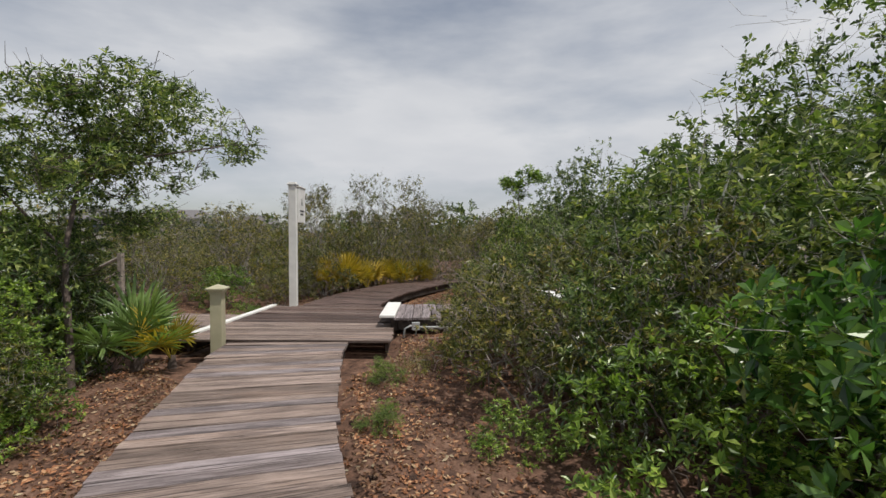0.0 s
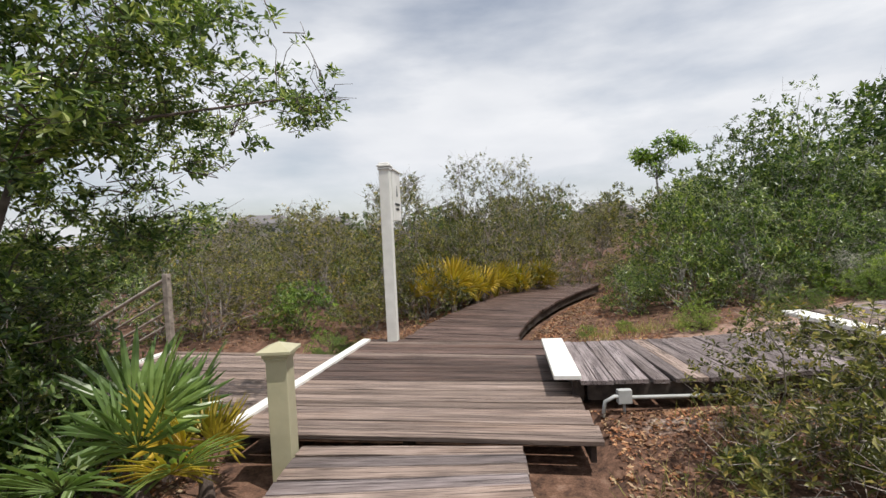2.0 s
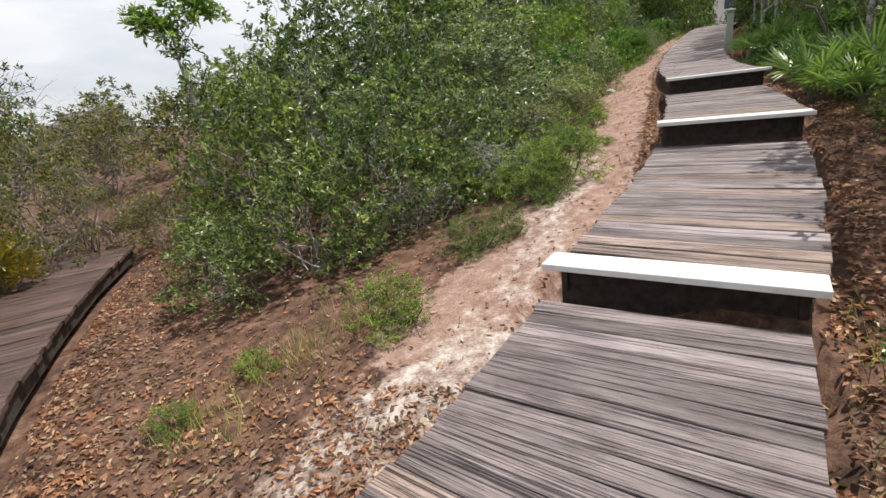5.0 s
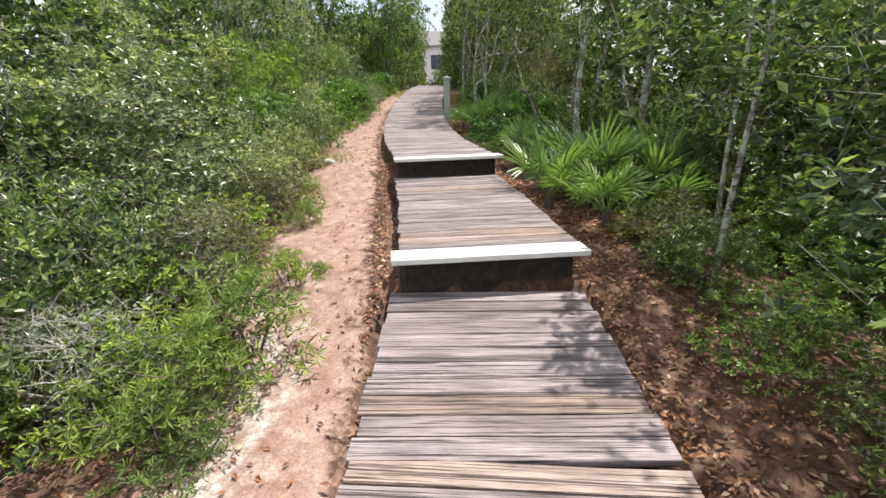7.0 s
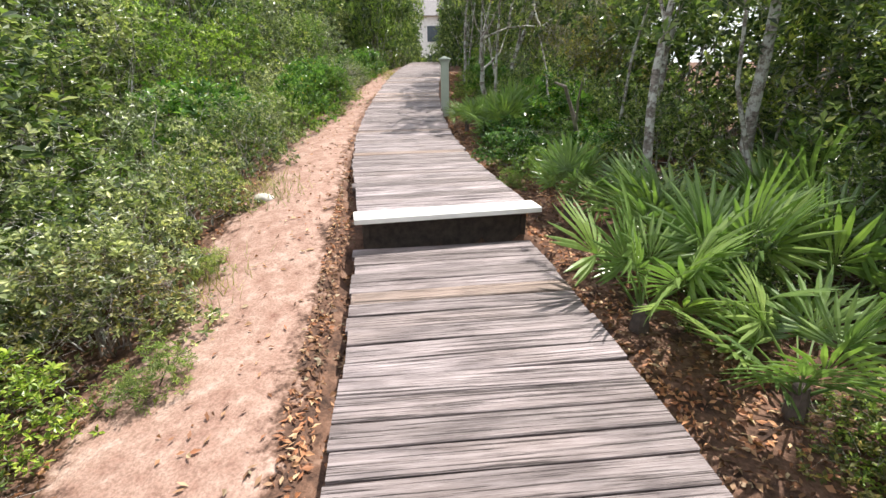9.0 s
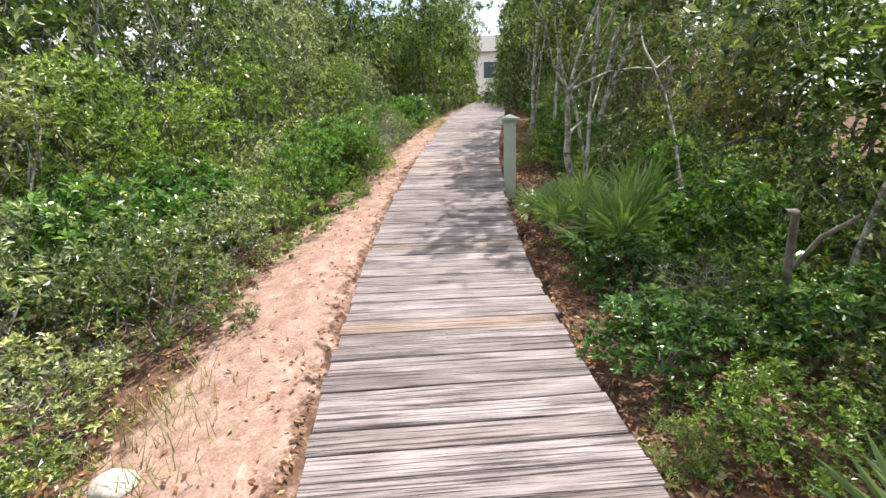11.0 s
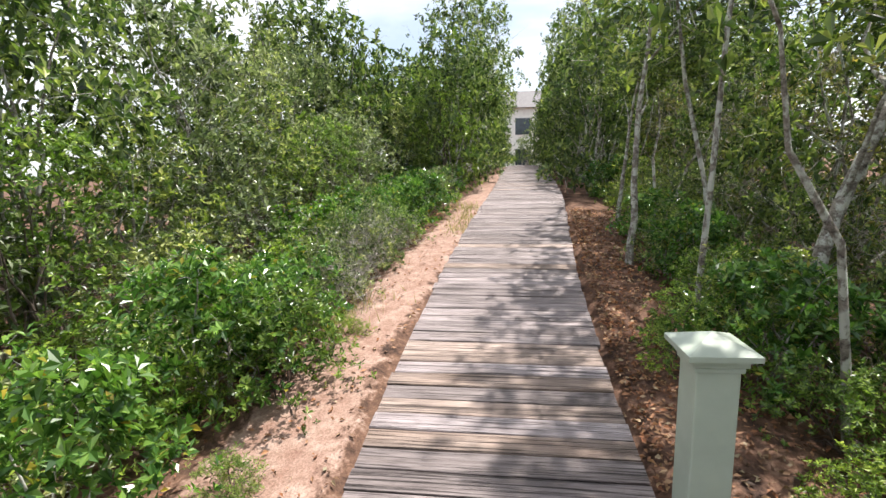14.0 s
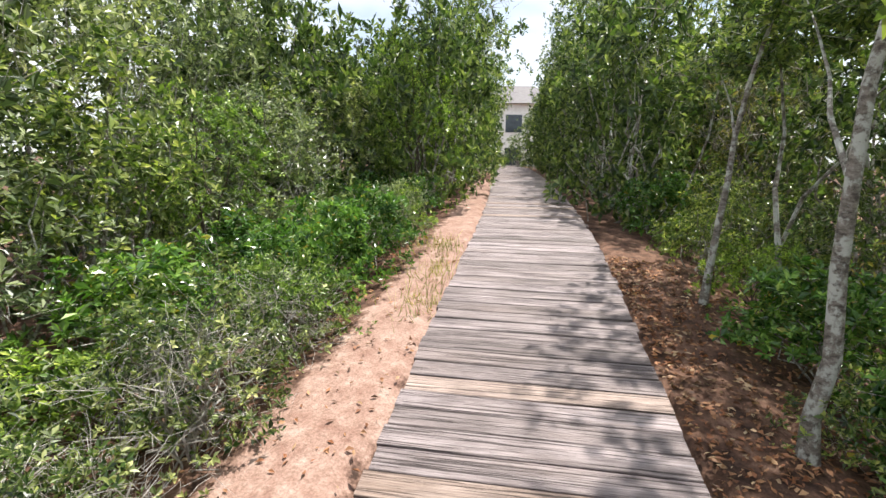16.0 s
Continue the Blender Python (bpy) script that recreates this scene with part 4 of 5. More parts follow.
for kind, hx, hy, hs, hh in (("bare", 16.0, 15.3, 0.5, 0.95), ("bare", 16.8, 15.6, 0.55, 1.0), ("bare", 17.8, 15.85, 0.5, 1.0), ("bare", 12.6, 14.75, 0.55, 0.8), ("bare", 3.6, 10.75, 0.6, 0.8), ("bare", 4.9, 11.2, 0.6, 0.9), ("bare", 2.6, 10.9, 0.5, 0.8), ("bare", 1.75, 4.6, 0.7, 0.75), ("bare", 11.6, 9.75, 0.5, 0.7), ("green", 11.6, 9.3, 0.7, 0.9), ("glossy", 12.4, 9.6, 0.7, 1.0), ("oak", 13.2, 9.4, 0.8, 1.1), ("oak", 11.2, 8.2, 0.8, 1.1), ("oak", 14.9, 10.4, 0.7, 1.1), ("green", 14.9, 11.05, 0.42, 0.9), ("glossy", 16.0, 11.4, 0.6, 1.1), ("oak", 9.6, 8.0, 0.5, 0.9), ("glossy", 10.6, 9.9, 0.45, 0.8), ("tall", -4.7, 4.6, 0.72, 0.8), ("tallgreen", -3.35, 2.75, 0.62, 0.85), ("tallgreen", 2.85, 1.9, 0.7, 0.62), ("green", 14.45, 14.55, 0.6, 1.2), ("green", 15.9, 11.95, 0.48, 1.1), ("fartall", 46.5, 22.2, 1.0, 1.2), ("fartall", 46.0, 25.6, 1.0, 1.2), ("fartall", 49.0, 24.0, 0.9, 0.8), ("tallgreen", 23.6, 18.0, 0.9, 1.4), ("oak", -5.5, 5.3, 0.7, 1.2), ("glossy", 14.3, 15.0, 0.7, 1.1), ("glossy", 17.9, 12.0, 0.5, 1.2)):
    put(kind, hx, hy, hs, hh)



def far_scrub():
    """The uncountable scrub farther off, joined into one mesh; the prototypes go."""
    arrays = {}
    for kind in FAR_KINDS:
        for p in PROTO[kind]:
            for ob in p.children:
                me = ob.data
                co = np.empty(len(me.vertices) * 3, dtype=np.float32)
                me.vertices.foreach_get("co", co)
                ix = np.empty(len(me.loops), dtype=np.int32)
                me.loops.foreach_get("vertex_index", ix)
                k = len(me.loops) // len(me.polygons)
                ix = ix.reshape(-1, k)
                if k == 4:
                    ix = np.concatenate([ix[:, [0, 1, 2]], ix[:, [0, 2, 3]]])
                arrays.setdefault(p.name, []).append((co.reshape(-1, 3), ix, me.materials[0]))
    mats, vs, fs, mi, base = [], [], [], [], 0
    for p, m in FAR_SPOTS:
        a = np.array(m)
        for co, ix, material in arrays[p.name]:
            if material not in mats:
                mats.append(material)
            vs.append(co @ a[:3, :3].T + a[:3, 3])
            fs.append(ix + base)
            mi.append(np.full(len(ix), mats.index(material), dtype=np.int32))
            base += len(co)
    me = mesh_np("far_scrub", np.concatenate(vs), np.concatenate(fs))
    for material in mats:
        me.materials.append(material)
    me.polygons.foreach_set("material_index", np.concatenate(mi))
    tagged(new("far_scrub", me), "evergreen and grey scrub growing farther from the boardwalk", "scrub", kind="stuff")
    for kind in FAR_KINDS:
        for p in PROTO[kind]:
            for ob in (*p.children, p):
                bpy.data.objects.remove(ob)


far_scrub()

# ---- trees ----


def tree(label, seed, trunk, limbs, crown, n, size, leaf, bark, r0=0.07):
    """A tree at world places: a trunk line, limb lines from it, and crown clumps (x, y, z, radius)."""
    rng = np.random.default_rng(seed)
    th = tagged(new("tree"), label, "tree")
    base = Vector(trunk[0])
    th.location = base
    rel = []
    for i, p in enumerate(trunk):
        rel.append(tuple(Vector(p) - base))
        if i + 1 < len(trunk):
            rel.append(tuple(Vector(p).lerp(Vector(trunk[i + 1]), 0.5) - base + Vector(rng.normal(size=3)) * 0.015))
    k = len(rel)
    rad = [r0 * (1.25 if i == 0 else 1 - 0.55 * i / (k - 1)) for i in range(k)]
    link_mesh("trunk", tubes_mesh("trunk", [(rel, rad, 9)]), bark, th)
    for lm in limbs:
        pts = [Vector(p) - base for p in lm]
        dense = []
        for a, b in zip(pts[:-1], pts[1:]):
            for f in (0, 0.5):
                dense.append(tuple(a.lerp(b, f) + Vector(rng.normal(size=3)) * (0.03 if f else 0)))
        dense.append(tuple(pts[-1]))
        m = len(dense)
        link_mesh("limb", tubes_mesh("limb", [(dense, [r0 * 0.38 * (1 - 0.8 * i / (m - 1)) for i in range(m)], 6)]), bark, th)
    cs, rs = [], []
    for x, y, z, r in crown:
        for _ in range(9):
            o = rng.normal(size=3)
            o = o / np.linalg.norm(o) * r * rng.random() ** 0.4 * np.array([1, 1, 0.6])
            cs.append(tuple(np.array([x, y, z]) - np.array(base) + o))
            s = r * (0.22 + 0.25 * rng.random())
            rs.append((s, s, s * 0.6))
    tagged(link_mesh("twigwork", tubes_mesh("twigwork", twigs(rng, cs, rs, 30 * len(crown), 0.4, 0.005)), bark, th), kind="stuff")
    v, f = leaf_arrays(rng, cs, rs, n, size, 0.38, 0.3)
    tagged(link_mesh("crown", mesh_np("crown", v, f), leaf, th), kind="stuff")
    return th


def gz(x, y):
    return ground_z(x, y) - 0.05


tree("leaning scrub oak with an open grey-twigged crown", 1, [(-3.63, 4.03, gz(-3.63, 4.03)), (-3.7, 4.1, 0.6), (-3.85, 4.25, 1.3), (-4.0, 4.6, 2.0)],
     [[(-3.85, 4.25, 1.3), (-4.4, 4.0, 2.0), (-5.0, 4.2, 2.7)], [(-4.0, 4.6, 2.0), (-3.7, 5.4, 2.5), (-3.1, 6.3, 2.8), (-2.75, 6.9, 2.9)], [(-4.0, 4.6, 2.0), (-4.2, 5.2, 2.7), (-4.3, 6.0, 3.1)], [(-3.7, 4.1, 0.6), (-4.4, 4.7, 1.2), (-5.2, 5.6, 1.9)]],
     [(-4.6, 4.3, 2.6, 0.9), (-4.2, 5.2, 2.9, 0.95), (-3.5, 6.0, 2.75, 0.75), (-2.95, 6.75, 2.8, 0.5), (-5.2, 5.4, 2.3, 0.9), (-4.4, 6.3, 3.0, 0.8), (-5.8, 4.6, 2.4, 0.9), (-4.9, 3.4, 2.3, 0.9), (-5.7, 6.2, 2.6, 0.8), (-4.6, 5.0, 1.5, 0.8), (-3.9, 3.4, 1.7, 0.7), (-5.3, 6.6, 1.8, 0.8), (-4.3, 4.4, 2.2, 0.8), (-5.6, 5.2, 1.4, 0.9), (-3.8, 4.7, 2.4, 0.6), (-3.2, 5.2, 3.15, 0.75), (-3.6, 4.4, 3.0, 0.75), (-3.9, 5.6, 3.4, 0.75), (-3.5, 4.0, 2.2, 0.6), (-4.2, 4.1, 2.7, 0.7), (-3.6, 5.2, 2.2, 0.6), (-5.0, 7.2, 2.7, 0.7), (-6.6, 5.4, 2.3, 0.9), (-4.3, 4.7, 0.95, 0.6), (-5.0, 4.9, 0.9, 0.7), (-4.6, 3.8, 1.15, 0.7), (-5.4, 4.1, 1.0, 0.8), (-4.3, 5.7, 1.7, 0.6), (-5.1, 6.0, 1.4, 0.7), (-6.0, 5.6, 1.3, 0.8), (-4.0, 3.2, 1.1, 0.6)], 44000, 0.066, M_OAK, M_BARKDARK, 0.045)
tree("grey-barked scrub oak forking above the boardwalk", 2, [(14.1, 11.1, gz(14.1, 11.1)), (14.0, 11.08, 1.9), (13.85, 11.1, 2.4), (13.65, 11.07, 2.9)],
     [[(13.65, 11.07, 2.9), (14.1, 10.7, 3.1), (14.8, 10.2, 3.15), (15.6, 9.8, 3.4)], [(13.65, 11.07, 2.9), (13.6, 10.9, 3.5), (13.7, 10.6, 4.3)], [(13.65, 11.07, 2.9), (13.3, 10.7, 3.4), (12.8, 10.2, 3.9)], [(14.1, 10.7, 3.1), (14.4, 10.6, 3.7), (14.9, 10.4, 4.4)], [(13.85, 11.1, 2.4), (14.4, 10.9, 2.7), (15.0, 10.8, 3.3)], [(14.8, 10.2, 3.15), (15.2, 10.4, 3.5), (15.9, 10.5, 3.9)], [(13.6, 10.9, 3.5), (14.1, 10.8, 4.0), (14.4, 10.9, 4.5)]],
     [(13.9, 10.4, 4.3, 0.8), (14.9, 10.0, 4.2, 0.9), (12.9, 9.9, 4.2, 0.8), (15.6, 9.6, 3.9, 0.8)], 4500, 0.065, M_OAK, M_BARK, 0.06)
tree("lichen-blotched oak trunk leaning away from the boardwalk", 9, [(16.7, 11.2, gz(16.7, 11.2)), (16.7, 11.15, 2.2), (16.85, 11.0, 2.9), (17.1, 10.7, 3.7), (17.4, 10.4, 4.4)],
     [[(16.85, 11.0, 2.9), (16.6, 10.9, 3.6), (16.5, 10.6, 4.4)], [(17.1, 10.7, 3.7), (17.7, 10.8, 4.2), (18.1, 10.7, 4.8)]],
     [(16.5, 10.6, 4.5, 0.8), (17.5, 10.3, 4.7, 0.9), (18.1, 10.7, 4.8, 0.7)], 5500, 0.065, M_OAK, M_BARK, 0.07)
tree("slender grey oak among the palmettos", 3, [(10.58, 7.48, gz(10.58, 7.48)), (10.55, 7.45, 1.9), (10.65, 7.4, 3.0), (10.6, 7.3, 3.9)],
     [[(10.65, 7.4, 3.0), (10.2, 7.6, 3.7), (9.8, 7.8, 4.5)], [(10.65, 7.4, 3.0), (11.1, 7.2, 3.8), (11.3, 7.0, 4.6)]],
     [(10.2, 7.6, 4.6, 0.9), (11.2, 7.0, 4.5, 0.9), (10.6, 6.6, 4.2, 0.8)], 6500, 0.065, M_OAK, M_BARK, 0.075)
tree("pale forked oak trunk in deep shade", 4, [(12.1, 8.3, gz(12.1, 8.3)), (12.1, 8.25, 2.0), (12.2, 8.2, 2.5), (12.3, 8.1, 3.0)],
     [[(12.2, 8.2, 2.5), (11.8, 8.1, 3.2), (11.5, 8.0, 4.2)], [(12.3, 8.1, 3.0), (12.7, 8.0, 3.8), (12.9, 7.7, 4.6)]],
     [(11.6, 8.2, 4.4, 0.9), (12.8, 7.8, 4.5, 1.0)], 5500, 0.065, M_OAK, M_BARK, 0.07)
tree("slim lichen-grey oak close to the boardwalk", 5, [(10.06, 8.43, gz(10.06, 8.43)), (10.05, 8.45, 1.9), (10.2, 8.4, 2.7), (10.15, 8.3, 3.7)],
     [[(10.2, 8.4, 2.7), (10.6, 8.5, 3.4), (10.9, 8.6, 4.1)], [(10.15, 8.3, 3.7), (9.8, 8.2, 4.3)]],
     [(10.8, 8.6, 4.4, 0.8), (9.9, 8.1, 4.5, 0.8)], 4500, 0.065, M_OAK, M_BARK, 0.055)
tree("white-blotched oak trunk beside the boardwalk", 6, [(18.0, 12.63, gz(18.0, 12.63)), (18.02, 12.6, 2.6), (18.08, 12.62, 3.4), (18.12, 12.56, 4.3), (18.25, 12.5, 5.2)],
     [[(18.08, 12.62, 3.4), (18.9, 12.6, 4.0), (19.4, 12.7, 4.6)], [(18.12, 12.56, 4.3), (18.0, 11.9, 4.9)]],
     [(18.9, 12.2, 5.2, 0.9), (19.6, 12.4, 4.7, 0.8), (18.0, 11.6, 4.9, 0.8)], 5500, 0.065, M_OAK, M_BARK, 0.045)
tree("thin young oak beside the boardwalk", 7, [(19.9, 13.05, gz(19.9, 13.05)), (19.95, 13.0, 3.0), (20.05, 12.95, 3.7), (20.0, 12.8, 4.6)],
     [[(20.05, 12.95, 3.7), (20.4, 13.1, 4.3)]], [(20.1, 12.8, 4.7, 0.7), (20.6, 13.0, 4.4, 0.6)], 3500, 0.065, M_OAK, M_BARK, 0.035)
tree("round-leaved young tree standing above the scrub", 8, [(2.1, 16.6, gz(2.1, 16.6)), (2.1, 16.6, 1.6), (2.0, 16.6, 2.6), (2.05, 16.6, 3.4)],
     [[(2.0, 16.6, 2.6), (1.6, 16.5, 3.2)], [(2.0, 16.6, 2.6), (2.5, 16.6, 3.3)]], [(1.6, 16.5, 3.3, 0.45), (2.5, 16.6, 3.5, 0.5), (2.05, 16.6, 3.0, 0.5)], 1300, 0.13, M_GREEN, M_BARK, 0.04)


def dead_branch():
    tb = [([(10.5, 9.45, 2.2), (10.75, 9.35, 2.15), (11.2, 9.25, 1.75), (11.5, 9.15, 1.25)], [0.012, 0.02, 0.026, 0.03], 7)]
    th = tagged(new("dead_branch"), "bleached dead oak branch sticking out of the shrubs", "branch")
    link_mesh("stem", tubes_mesh("stem", tb), M_TWIG, th)
    link_mesh("fork", tubes_mesh("fork", [([(10.5, 9.15, 2.2), (10.85, 9.2, 2.0), (11.2, 9.22, 1.72)], [0.01, 0.014, 0.016], 6)]), M_TWIG, th)


dead_branch()

# ---- saw palmettos ----


def frond_mesh(seed, material):
    """A fan of pleated blades on a stalk that runs along y from the plant's heart."""
    rng = np.random.default_rng(seed)
    vs, fs = tube([(0, 0, 0), (0, 0.25, 0.02), (0, 0.5, 0)], [0.012, 0.009, 0.007], 4)
    fs = [list(f) for f in fs]
    hub = np.array([0, 0.5, 0.0])
    for k in range(16):
        a = radians(-105 + 210 * k / 15 + rng.normal() * 2.5)
        L = 0.52 * (0.78 + 0.22 * math.cos(a)) * (0.9 + 0.2 * rng.random())
        d = np.array([math.sin(a), math.cos(a), 0.10 * math.cos(a * 1.5)])
        s = np.array([math.cos(a), -math.sin(a), 0])
        up = np.array([0, 0, 1.0])
        w, o = 0.022, len(vs)
        drop = 0.015 + 0.05 * rng.random()
        for q, ww, z in ((0.03, 0.004, 0), (0.5, w, 0.012), (0.78, w * 0.75, -drop * 0.35), (1.0, 0.001, -drop)):
            c = hub + d * L * q + up * z
            if q > 0.1:
                vs += [tuple(c - s * ww - up * ww * 0.5), tuple(c), tuple(c + s * ww - up * ww * 0.5)]
        rows = [(8, 9, 10)] + [(o + r * 3, o + r * 3 + 1, o + r * 3 + 2) for r in range(3)]
        for (a0, a1, a2), (b0, b1, b2) in zip(rows[:-1], rows[1:]):
            fs += [[a0, a1, b1, b0], [a1, a2, b2, b1]]
    me = mesh_np("frond", vs, fs)
    me.materials.append(material)
    return me


FRONDS = {"green": [frond_mesh(k, M_PALM) for k in range(4)], "yellow": [frond_mesh(k + 9, M_PALMY) for k in range(4)]}


def palmetto(x, y, s, kind, label, n=10, low=28, high=80):
    rng = random.Random(int(x * 311 + y * 71))
    th = tagged(new("palmetto"), label, "palmetto", group=label)
    th.matrix_basis = pose(x, y, gz(x, y))
    bm = bmesh.new()
    bmesh.ops.create_cone(bm, cap_ends=True, segments=9, radius1=0.09 * s, radius2=0.05 * s, depth=0.24, matrix=Matrix.Translation((0, 0, 0.10)))
    part("stem", bm, M_BARKDARK, th)
    for k in range(n):
        ob = new("frond", rng.choice(FRONDS[kind]))
        ob.parent = th
        az, el = k * 137.5 + rng.uniform(-20, 20), rng.uniform(low, high)
        sc = s * rng.uniform(0.8, 1.15)
        ob.matrix_basis = Matrix.Translation((0, 0, 0.16)) @ Matrix.Rotation(radians(az), 4, 'Z') @ Matrix.Rotation(radians(el), 4, 'X') @ Matrix.Rotation(radians(rng.uniform(-25, 25)), 4, 'Y') @ Matrix.Diagonal((sc, sc, sc, 1))


GP, YP = "green saw palmetto with fan fronds", "yellowed saw palmetto beside the dark boardwalk"
for px, py, ps in ((-4.0, 5.55, 1.0), (-4.6, 4.7, 0.9), (9.2, 9.12, 0.62), (8.95, 8.6, 0.68), (7.6, 8.55, 0.8), (7.9, 8.1, 0.9), (8.6, 8.2, 1.0), (9.5, 7.3, 1.1), (10.2, 6.6, 1.15), (11.2, 6.5, 1.2), (8.4, 7.3, 1.0), (12.85, 11.12, 0.5), (13.35, 10.85, 0.62), (12.45, 10.75, 0.6), (12.0, 10.3, 0.8), (13.0, 10.2, 0.9), (2.6, 4.2, 1.0), (3.2, 6.0, 0.8), (7.0, 7.9, 0.7)):
    palmetto(px, py, ps, "green", GP, 11)
palmetto(-3.5, 4.85, 1.0, "green", "green saw palmetto beside the bollard", 9)
palmetto(-3.2, 5.1, 0.75, "yellow", "yellow-green saw palmetto beside the bollard", 7)
for px, py, ps in ((-3.0, 11.3, 0.8), (-2.65, 11.6, 0.85), (-2.9, 12.2, 0.85), (-2.25, 12.1, 0.75), (-1.95, 12.8, 0.75), (-1.5, 13.3, 0.75), (-2.5, 12.8, 0.8), (-1.0, 14.0, 0.75), (-3.4, 11.9, 0.7)):
    palmetto(px - 0.15, py, ps * 1.15, "yellow", YP, 12, 48, 84)
for px, py, ps in ((-2.75, 11.95, 0.75), (-1.7, 13.5, 0.7)):
    palmetto(px, py, ps, "green", "green saw palmetto among the yellowed ones", 9, 55, 84)

# ---- litter and grass ----


def litter():
    rng = np.random.default_rng(5)
    vs, fs = [], []
    pts = DENSE
    n = 0
    while n < 64000:
        i = rng.integers(len(pts))
        a = rng.random() * 2 * math.pi
        q = abs(rng.normal()) * 0.9 + pts[i, 3] / 2
        x, y = pts[i, 0] + math.cos(a) * q, pts[i, 1] + math.sin(a) * q
        if x > 21 or y > 14.9 and x < 10 or y < -2.5:
            continue
        d, _ = deck_near(x, y)
        if d < 0.03:
            continue
        ds = math.sqrt(((SAND - (x, y)) ** 2).sum(1).min())
        if ds < 0.5 and rng.random() < 0.93:
            continue
        z = ground_z(x, y) + 0.006
        t, L = rng.random() * 6.28, 0.011 + 0.019 * rng.random()
        c, s = math.cos(t) * L, math.sin(t) * L
        o = len(vs)
        tz = rng.normal(size=4) * 0.008
        vs += [(x - c, y - s, z + abs(tz[0])), (x + s * 0.4, y - c * 0.4, z + abs(tz[1]) + 0.008), (x + c, y + s, z + abs(tz[2])), (x - s * 0.4, y + c * 0.4, z + abs(tz[3]))]
        fs += [(o, o + 1, o + 2), (o, o + 2, o + 3)]
        n += 1
    ob = link_mesh("leaf_litter", mesh_np("leaf_litter", vs, fs), M_LITTER)
    tagged(ob, "fallen brown and tan leaves on sand", "leaf litter", kind="stuff")


def grass():
    rng = np.random.default_rng(6)
    vs, fs = [], []
    spots = [(-0.2, 9.5), (0.4, 9.7), (1.0, 9.8), (8.75, 12.15), (9.3, 12.5), (15.9, 15.0), (18.9, 15.2), (19.6, 15.5), (-3.9, 9.0), (7.2, 11.6), (20.5, 15.9), (0.0, 5.2), (0.6, 6.3), (1.4, 6.6), (2.3, 6.75)]
    for sx, sy in spots:
        for _ in range(170):
            x, y = sx + rng.normal() * 0.2, sy + rng.normal() * 0.2
            d, _z = deck_near(x, y)
            if d < 0.05:
                continue
            z, h, t = ground_z(x, y) - 0.01, 0.06 + 0.16 * rng.random(), rng.random() * 6.28
            lx, ly = rng.normal() * 0.06, rng.normal() * 0.06
            c, s = math.cos(t) * 0.004, math.sin(t) * 0.004
            o = len(vs)
            vs += [(x - c, y - s, z), (x + c, y + s, z), (x + lx, y + ly, z + h)]
            fs.append((o, o + 1, o + 2))
    tagged(link_mesh("grass", mesh_np("grass", vs, fs), M_GRASS), "thin dry grass on the sand", "grass", kind="stuff")


litter()
grass()


def rock():
    bm = bmesh.new()
    bmesh.ops.create_icosphere(bm, subdivisions=3, radius=0.10)
    for v in bm.verts:
        v.co *= 1 + 0.35 * noise.noise(v.co * 9)
        v.co.z *= 0.6
    ob = part("rock", bm, plain("pale_rock", (0.55, 0.52, 0.47), 0.9, 12, 0.4, 0, 0.8), smooth=True)
    ob.location = (8.78, 12.18, ground_z(8.78, 12.18) + 0.02)
    tagged(ob, "small pale rock in the sand", "rock")


rock()

# ---- conduit and box under the first platform ----


def conduit():
    th = tagged(new("electrical_conduit"), "grey conduit with a junction box under the platform", "conduit")
    zz = 0.03
    line = [(-0.42, 6.52, -0.12), (-0.40, 6.50, 0.02), (-0.32, 6.52, zz + 0.03), (-0.15, 6.60, zz), (0.5, 6.80, zz - 0.03), (1.1, 7.0, zz - 0.05)]
    link_mesh("pipe", tubes_mesh("pipe", [(line, [0.017] * 6, 8)]), M_GREYPLASTIC, th)
    bm = bmesh.new()
    box(bm, 0, 0, 0, 0.12, 0.06, 0.12, 0.006)
    b = part("junction_box", bm, M_GREYPLASTIC, th)
    b.matrix_basis = pose(-0.24, 6.56, zz + 0.02, 0, 0, 14)
    link_mesh("leg", tubes_mesh("leg", [([(-0.24, 6.57, zz - 0.04), (-0.24, 6.57, -0.16)], [0.012, 0.012], 8)]), M_GREYPLASTIC, th)


conduit()


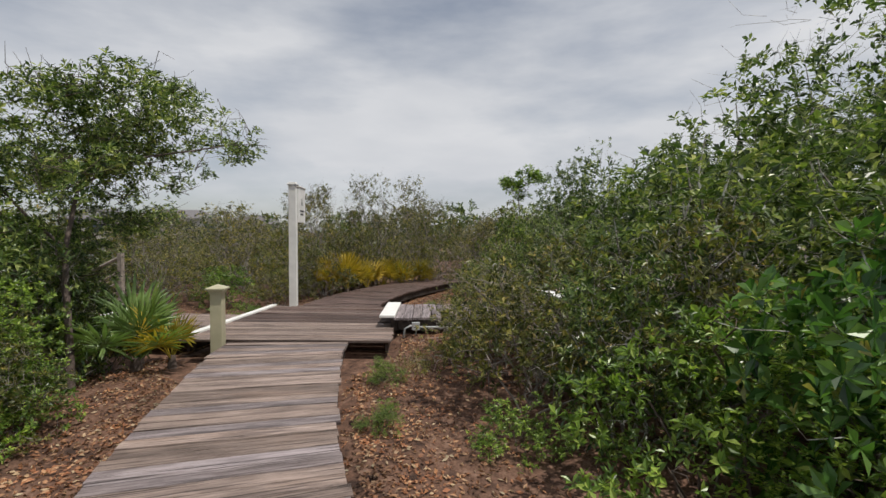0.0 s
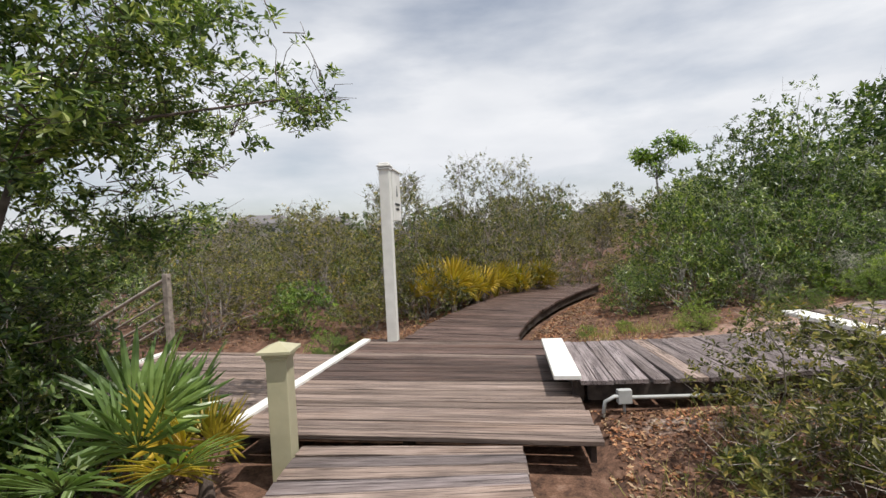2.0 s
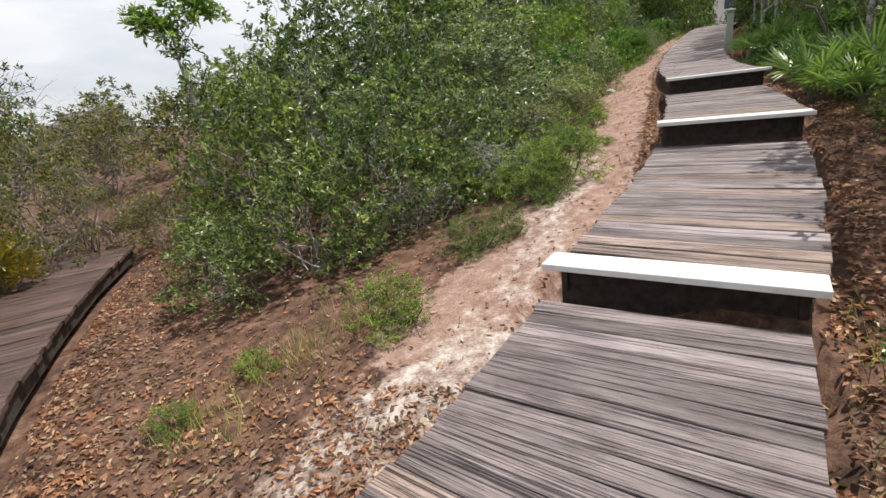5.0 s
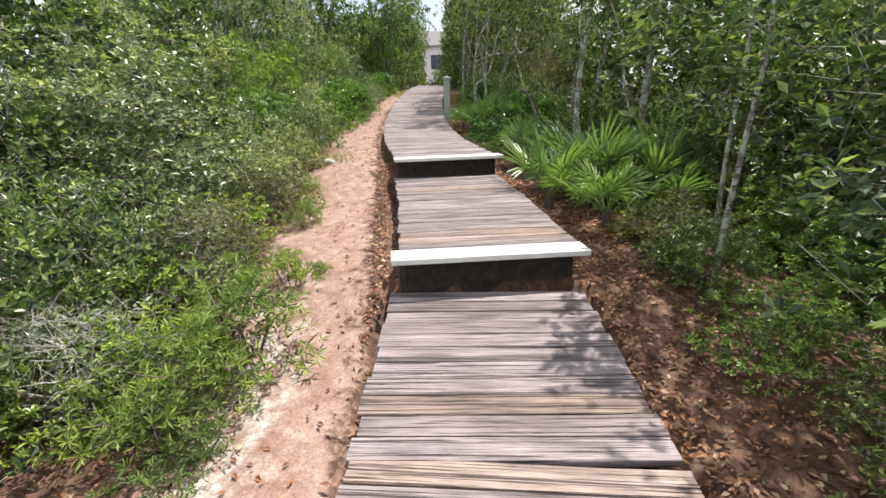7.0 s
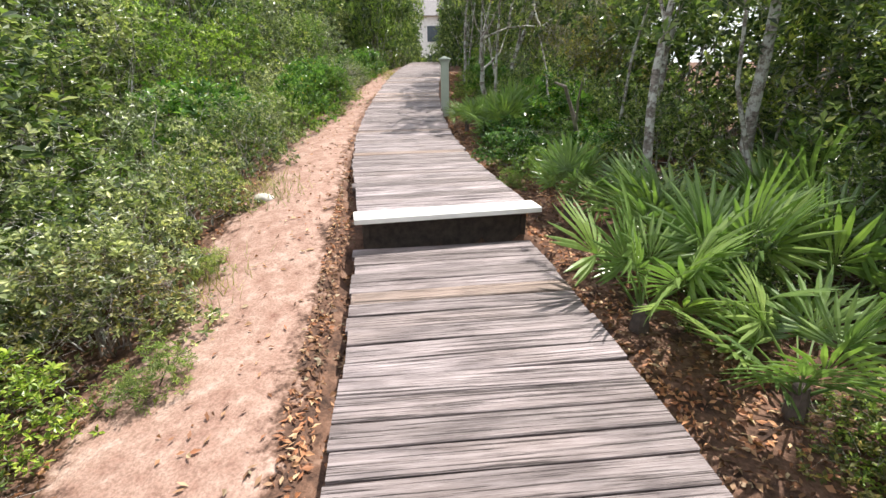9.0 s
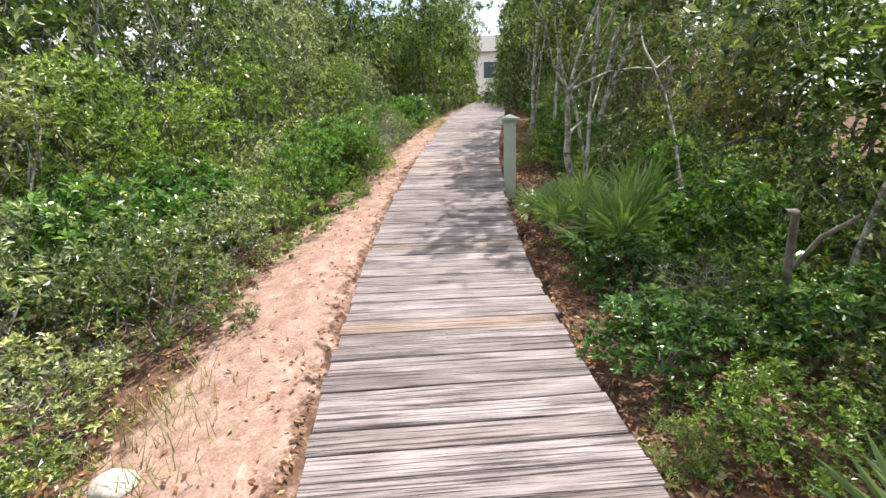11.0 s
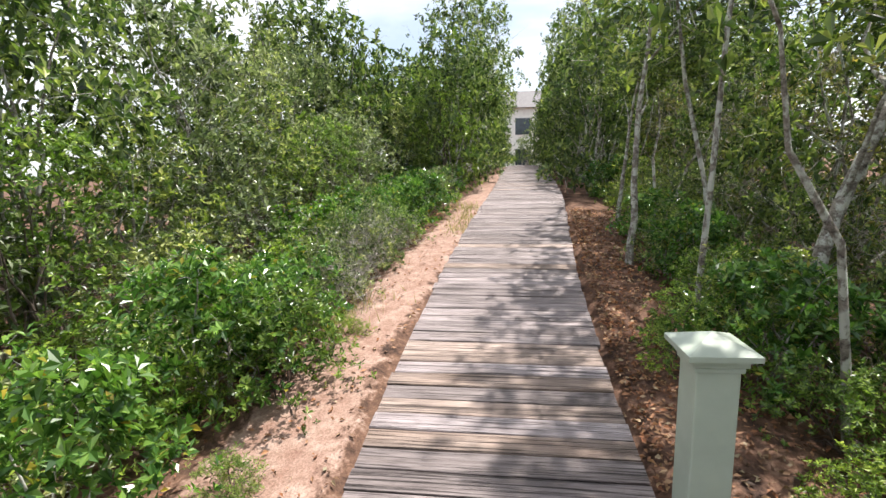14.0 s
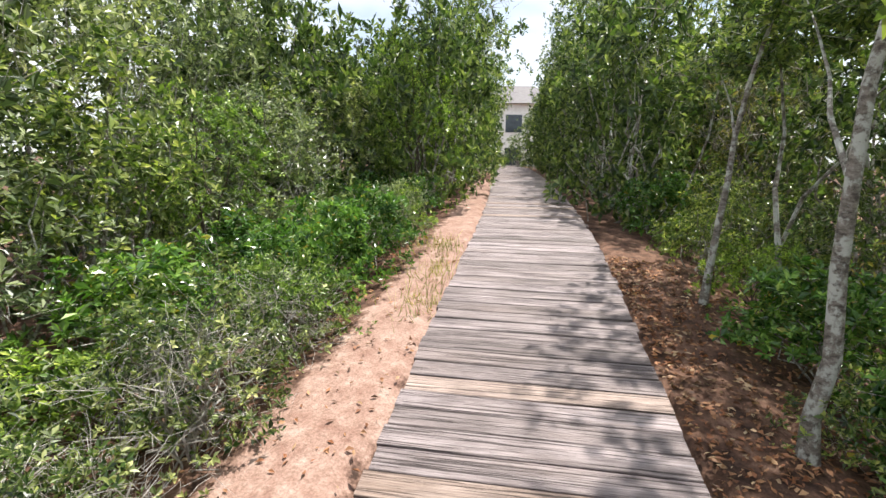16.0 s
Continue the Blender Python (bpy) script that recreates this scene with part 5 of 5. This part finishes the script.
def handrail():
    """Rail of the stairs that go down from the lower landing."""
    th = tagged(new("handrail"), "weathered wooden stair rail with slats going down", "handrail")
    for x, z0, z1 in ((-6.6, -0.3, 1.05), (-8.4, -1.2, 0.15)):
        bm = bmesh.new()
        box(bm, x, 8.45, (z0 + z1) / 2, 0.09, 0.09, z1 - z0, 0.005)
        part("post", bm, M_WOODRAIL, th)
    for dz, r in ((0.0, 0.03), (-0.3, 0.02), (-0.5, 0.02), (-0.7, 0.02)):
        link_mesh("rail", tubes_mesh("rail", [([(-6.55, 8.45, 1.0 + dz), (-7.5, 8.45, 0.55 + dz), (-8.5, 8.45, 0.08 + dz)], [r] * 3, 6)]), M_WOODRAIL, th)


M_WOODRAIL = plain("rail_wood", (0.33, 0.28, 0.24), 0.8, 12, 0.4, 0, 0.5)
handrail()
stripe((-6.6, 7.2), (-6.62, 8.45), -0.165)

# ---- far shore ----


def house(x, y, z, w, d, h, turn, roof_h, label, paint=M_WALL):
    th = tagged(new("house"), label, "house")
    th.matrix_basis = pose(x, y, z, 0, 0, turn)
    bm = bmesh.new()
    box(bm, 0, 0, h / 2, w, d, h)
    part("wall", bm, paint, th)
    bm = bmesh.new()
    e = 0.5
    v = [bm.verts.new(c) for c in ((-w / 2 - e, -d / 2 - e, h), (w / 2 + e, -d / 2 - e, h), (w / 2 + e, d / 2 + e, h), (-w / 2 - e, d / 2 + e, h), (-w / 4, 0, h + roof_h), (w / 4, 0, h + roof_h))]
    for f in ((3, 2, 1, 0), (0, 1, 5, 4), (1, 2, 5), (2, 3, 4, 5), (3, 0, 4)):
        bm.faces.new([v[i] for i in f])
    part("roof", bm, M_ROOF, th)
    nwin = max(2, int(w / 3))
    for s in range(2):
        for k in range(nwin):
            bm = bmesh.new()
            box(bm, -w / 2 + (k + 0.5) * w / nwin, -d / 2 - 0.02, h * (0.28 + 0.45 * s), w / nwin * 0.5, 0.08, h * 0.24)
            part("window", bm, M_GLASS, th)
    return th


house(63.0, 29.5, 2.0, 9, 9, 6.6, 24 - 90, 2.2, "white two-storey house at the end of the boardwalk", M_WHITE)
house(-58, 88, -2.2, 13, 10, 6.2, 28, 1.8, "grey-roofed two-storey house across the lake")
house(-47, 97, -2.2, 9, 9, 5.4, 20, 1.8, "low grey house across the lake")
house(-72, 84, -2.2, 10, 9, 6.0, 35, 2.0, "tan house across the lake behind scrub")
house(10, 112, -2.2, 12, 9, 5.6, -5, 2.2, "tan-roofed house across the lake")
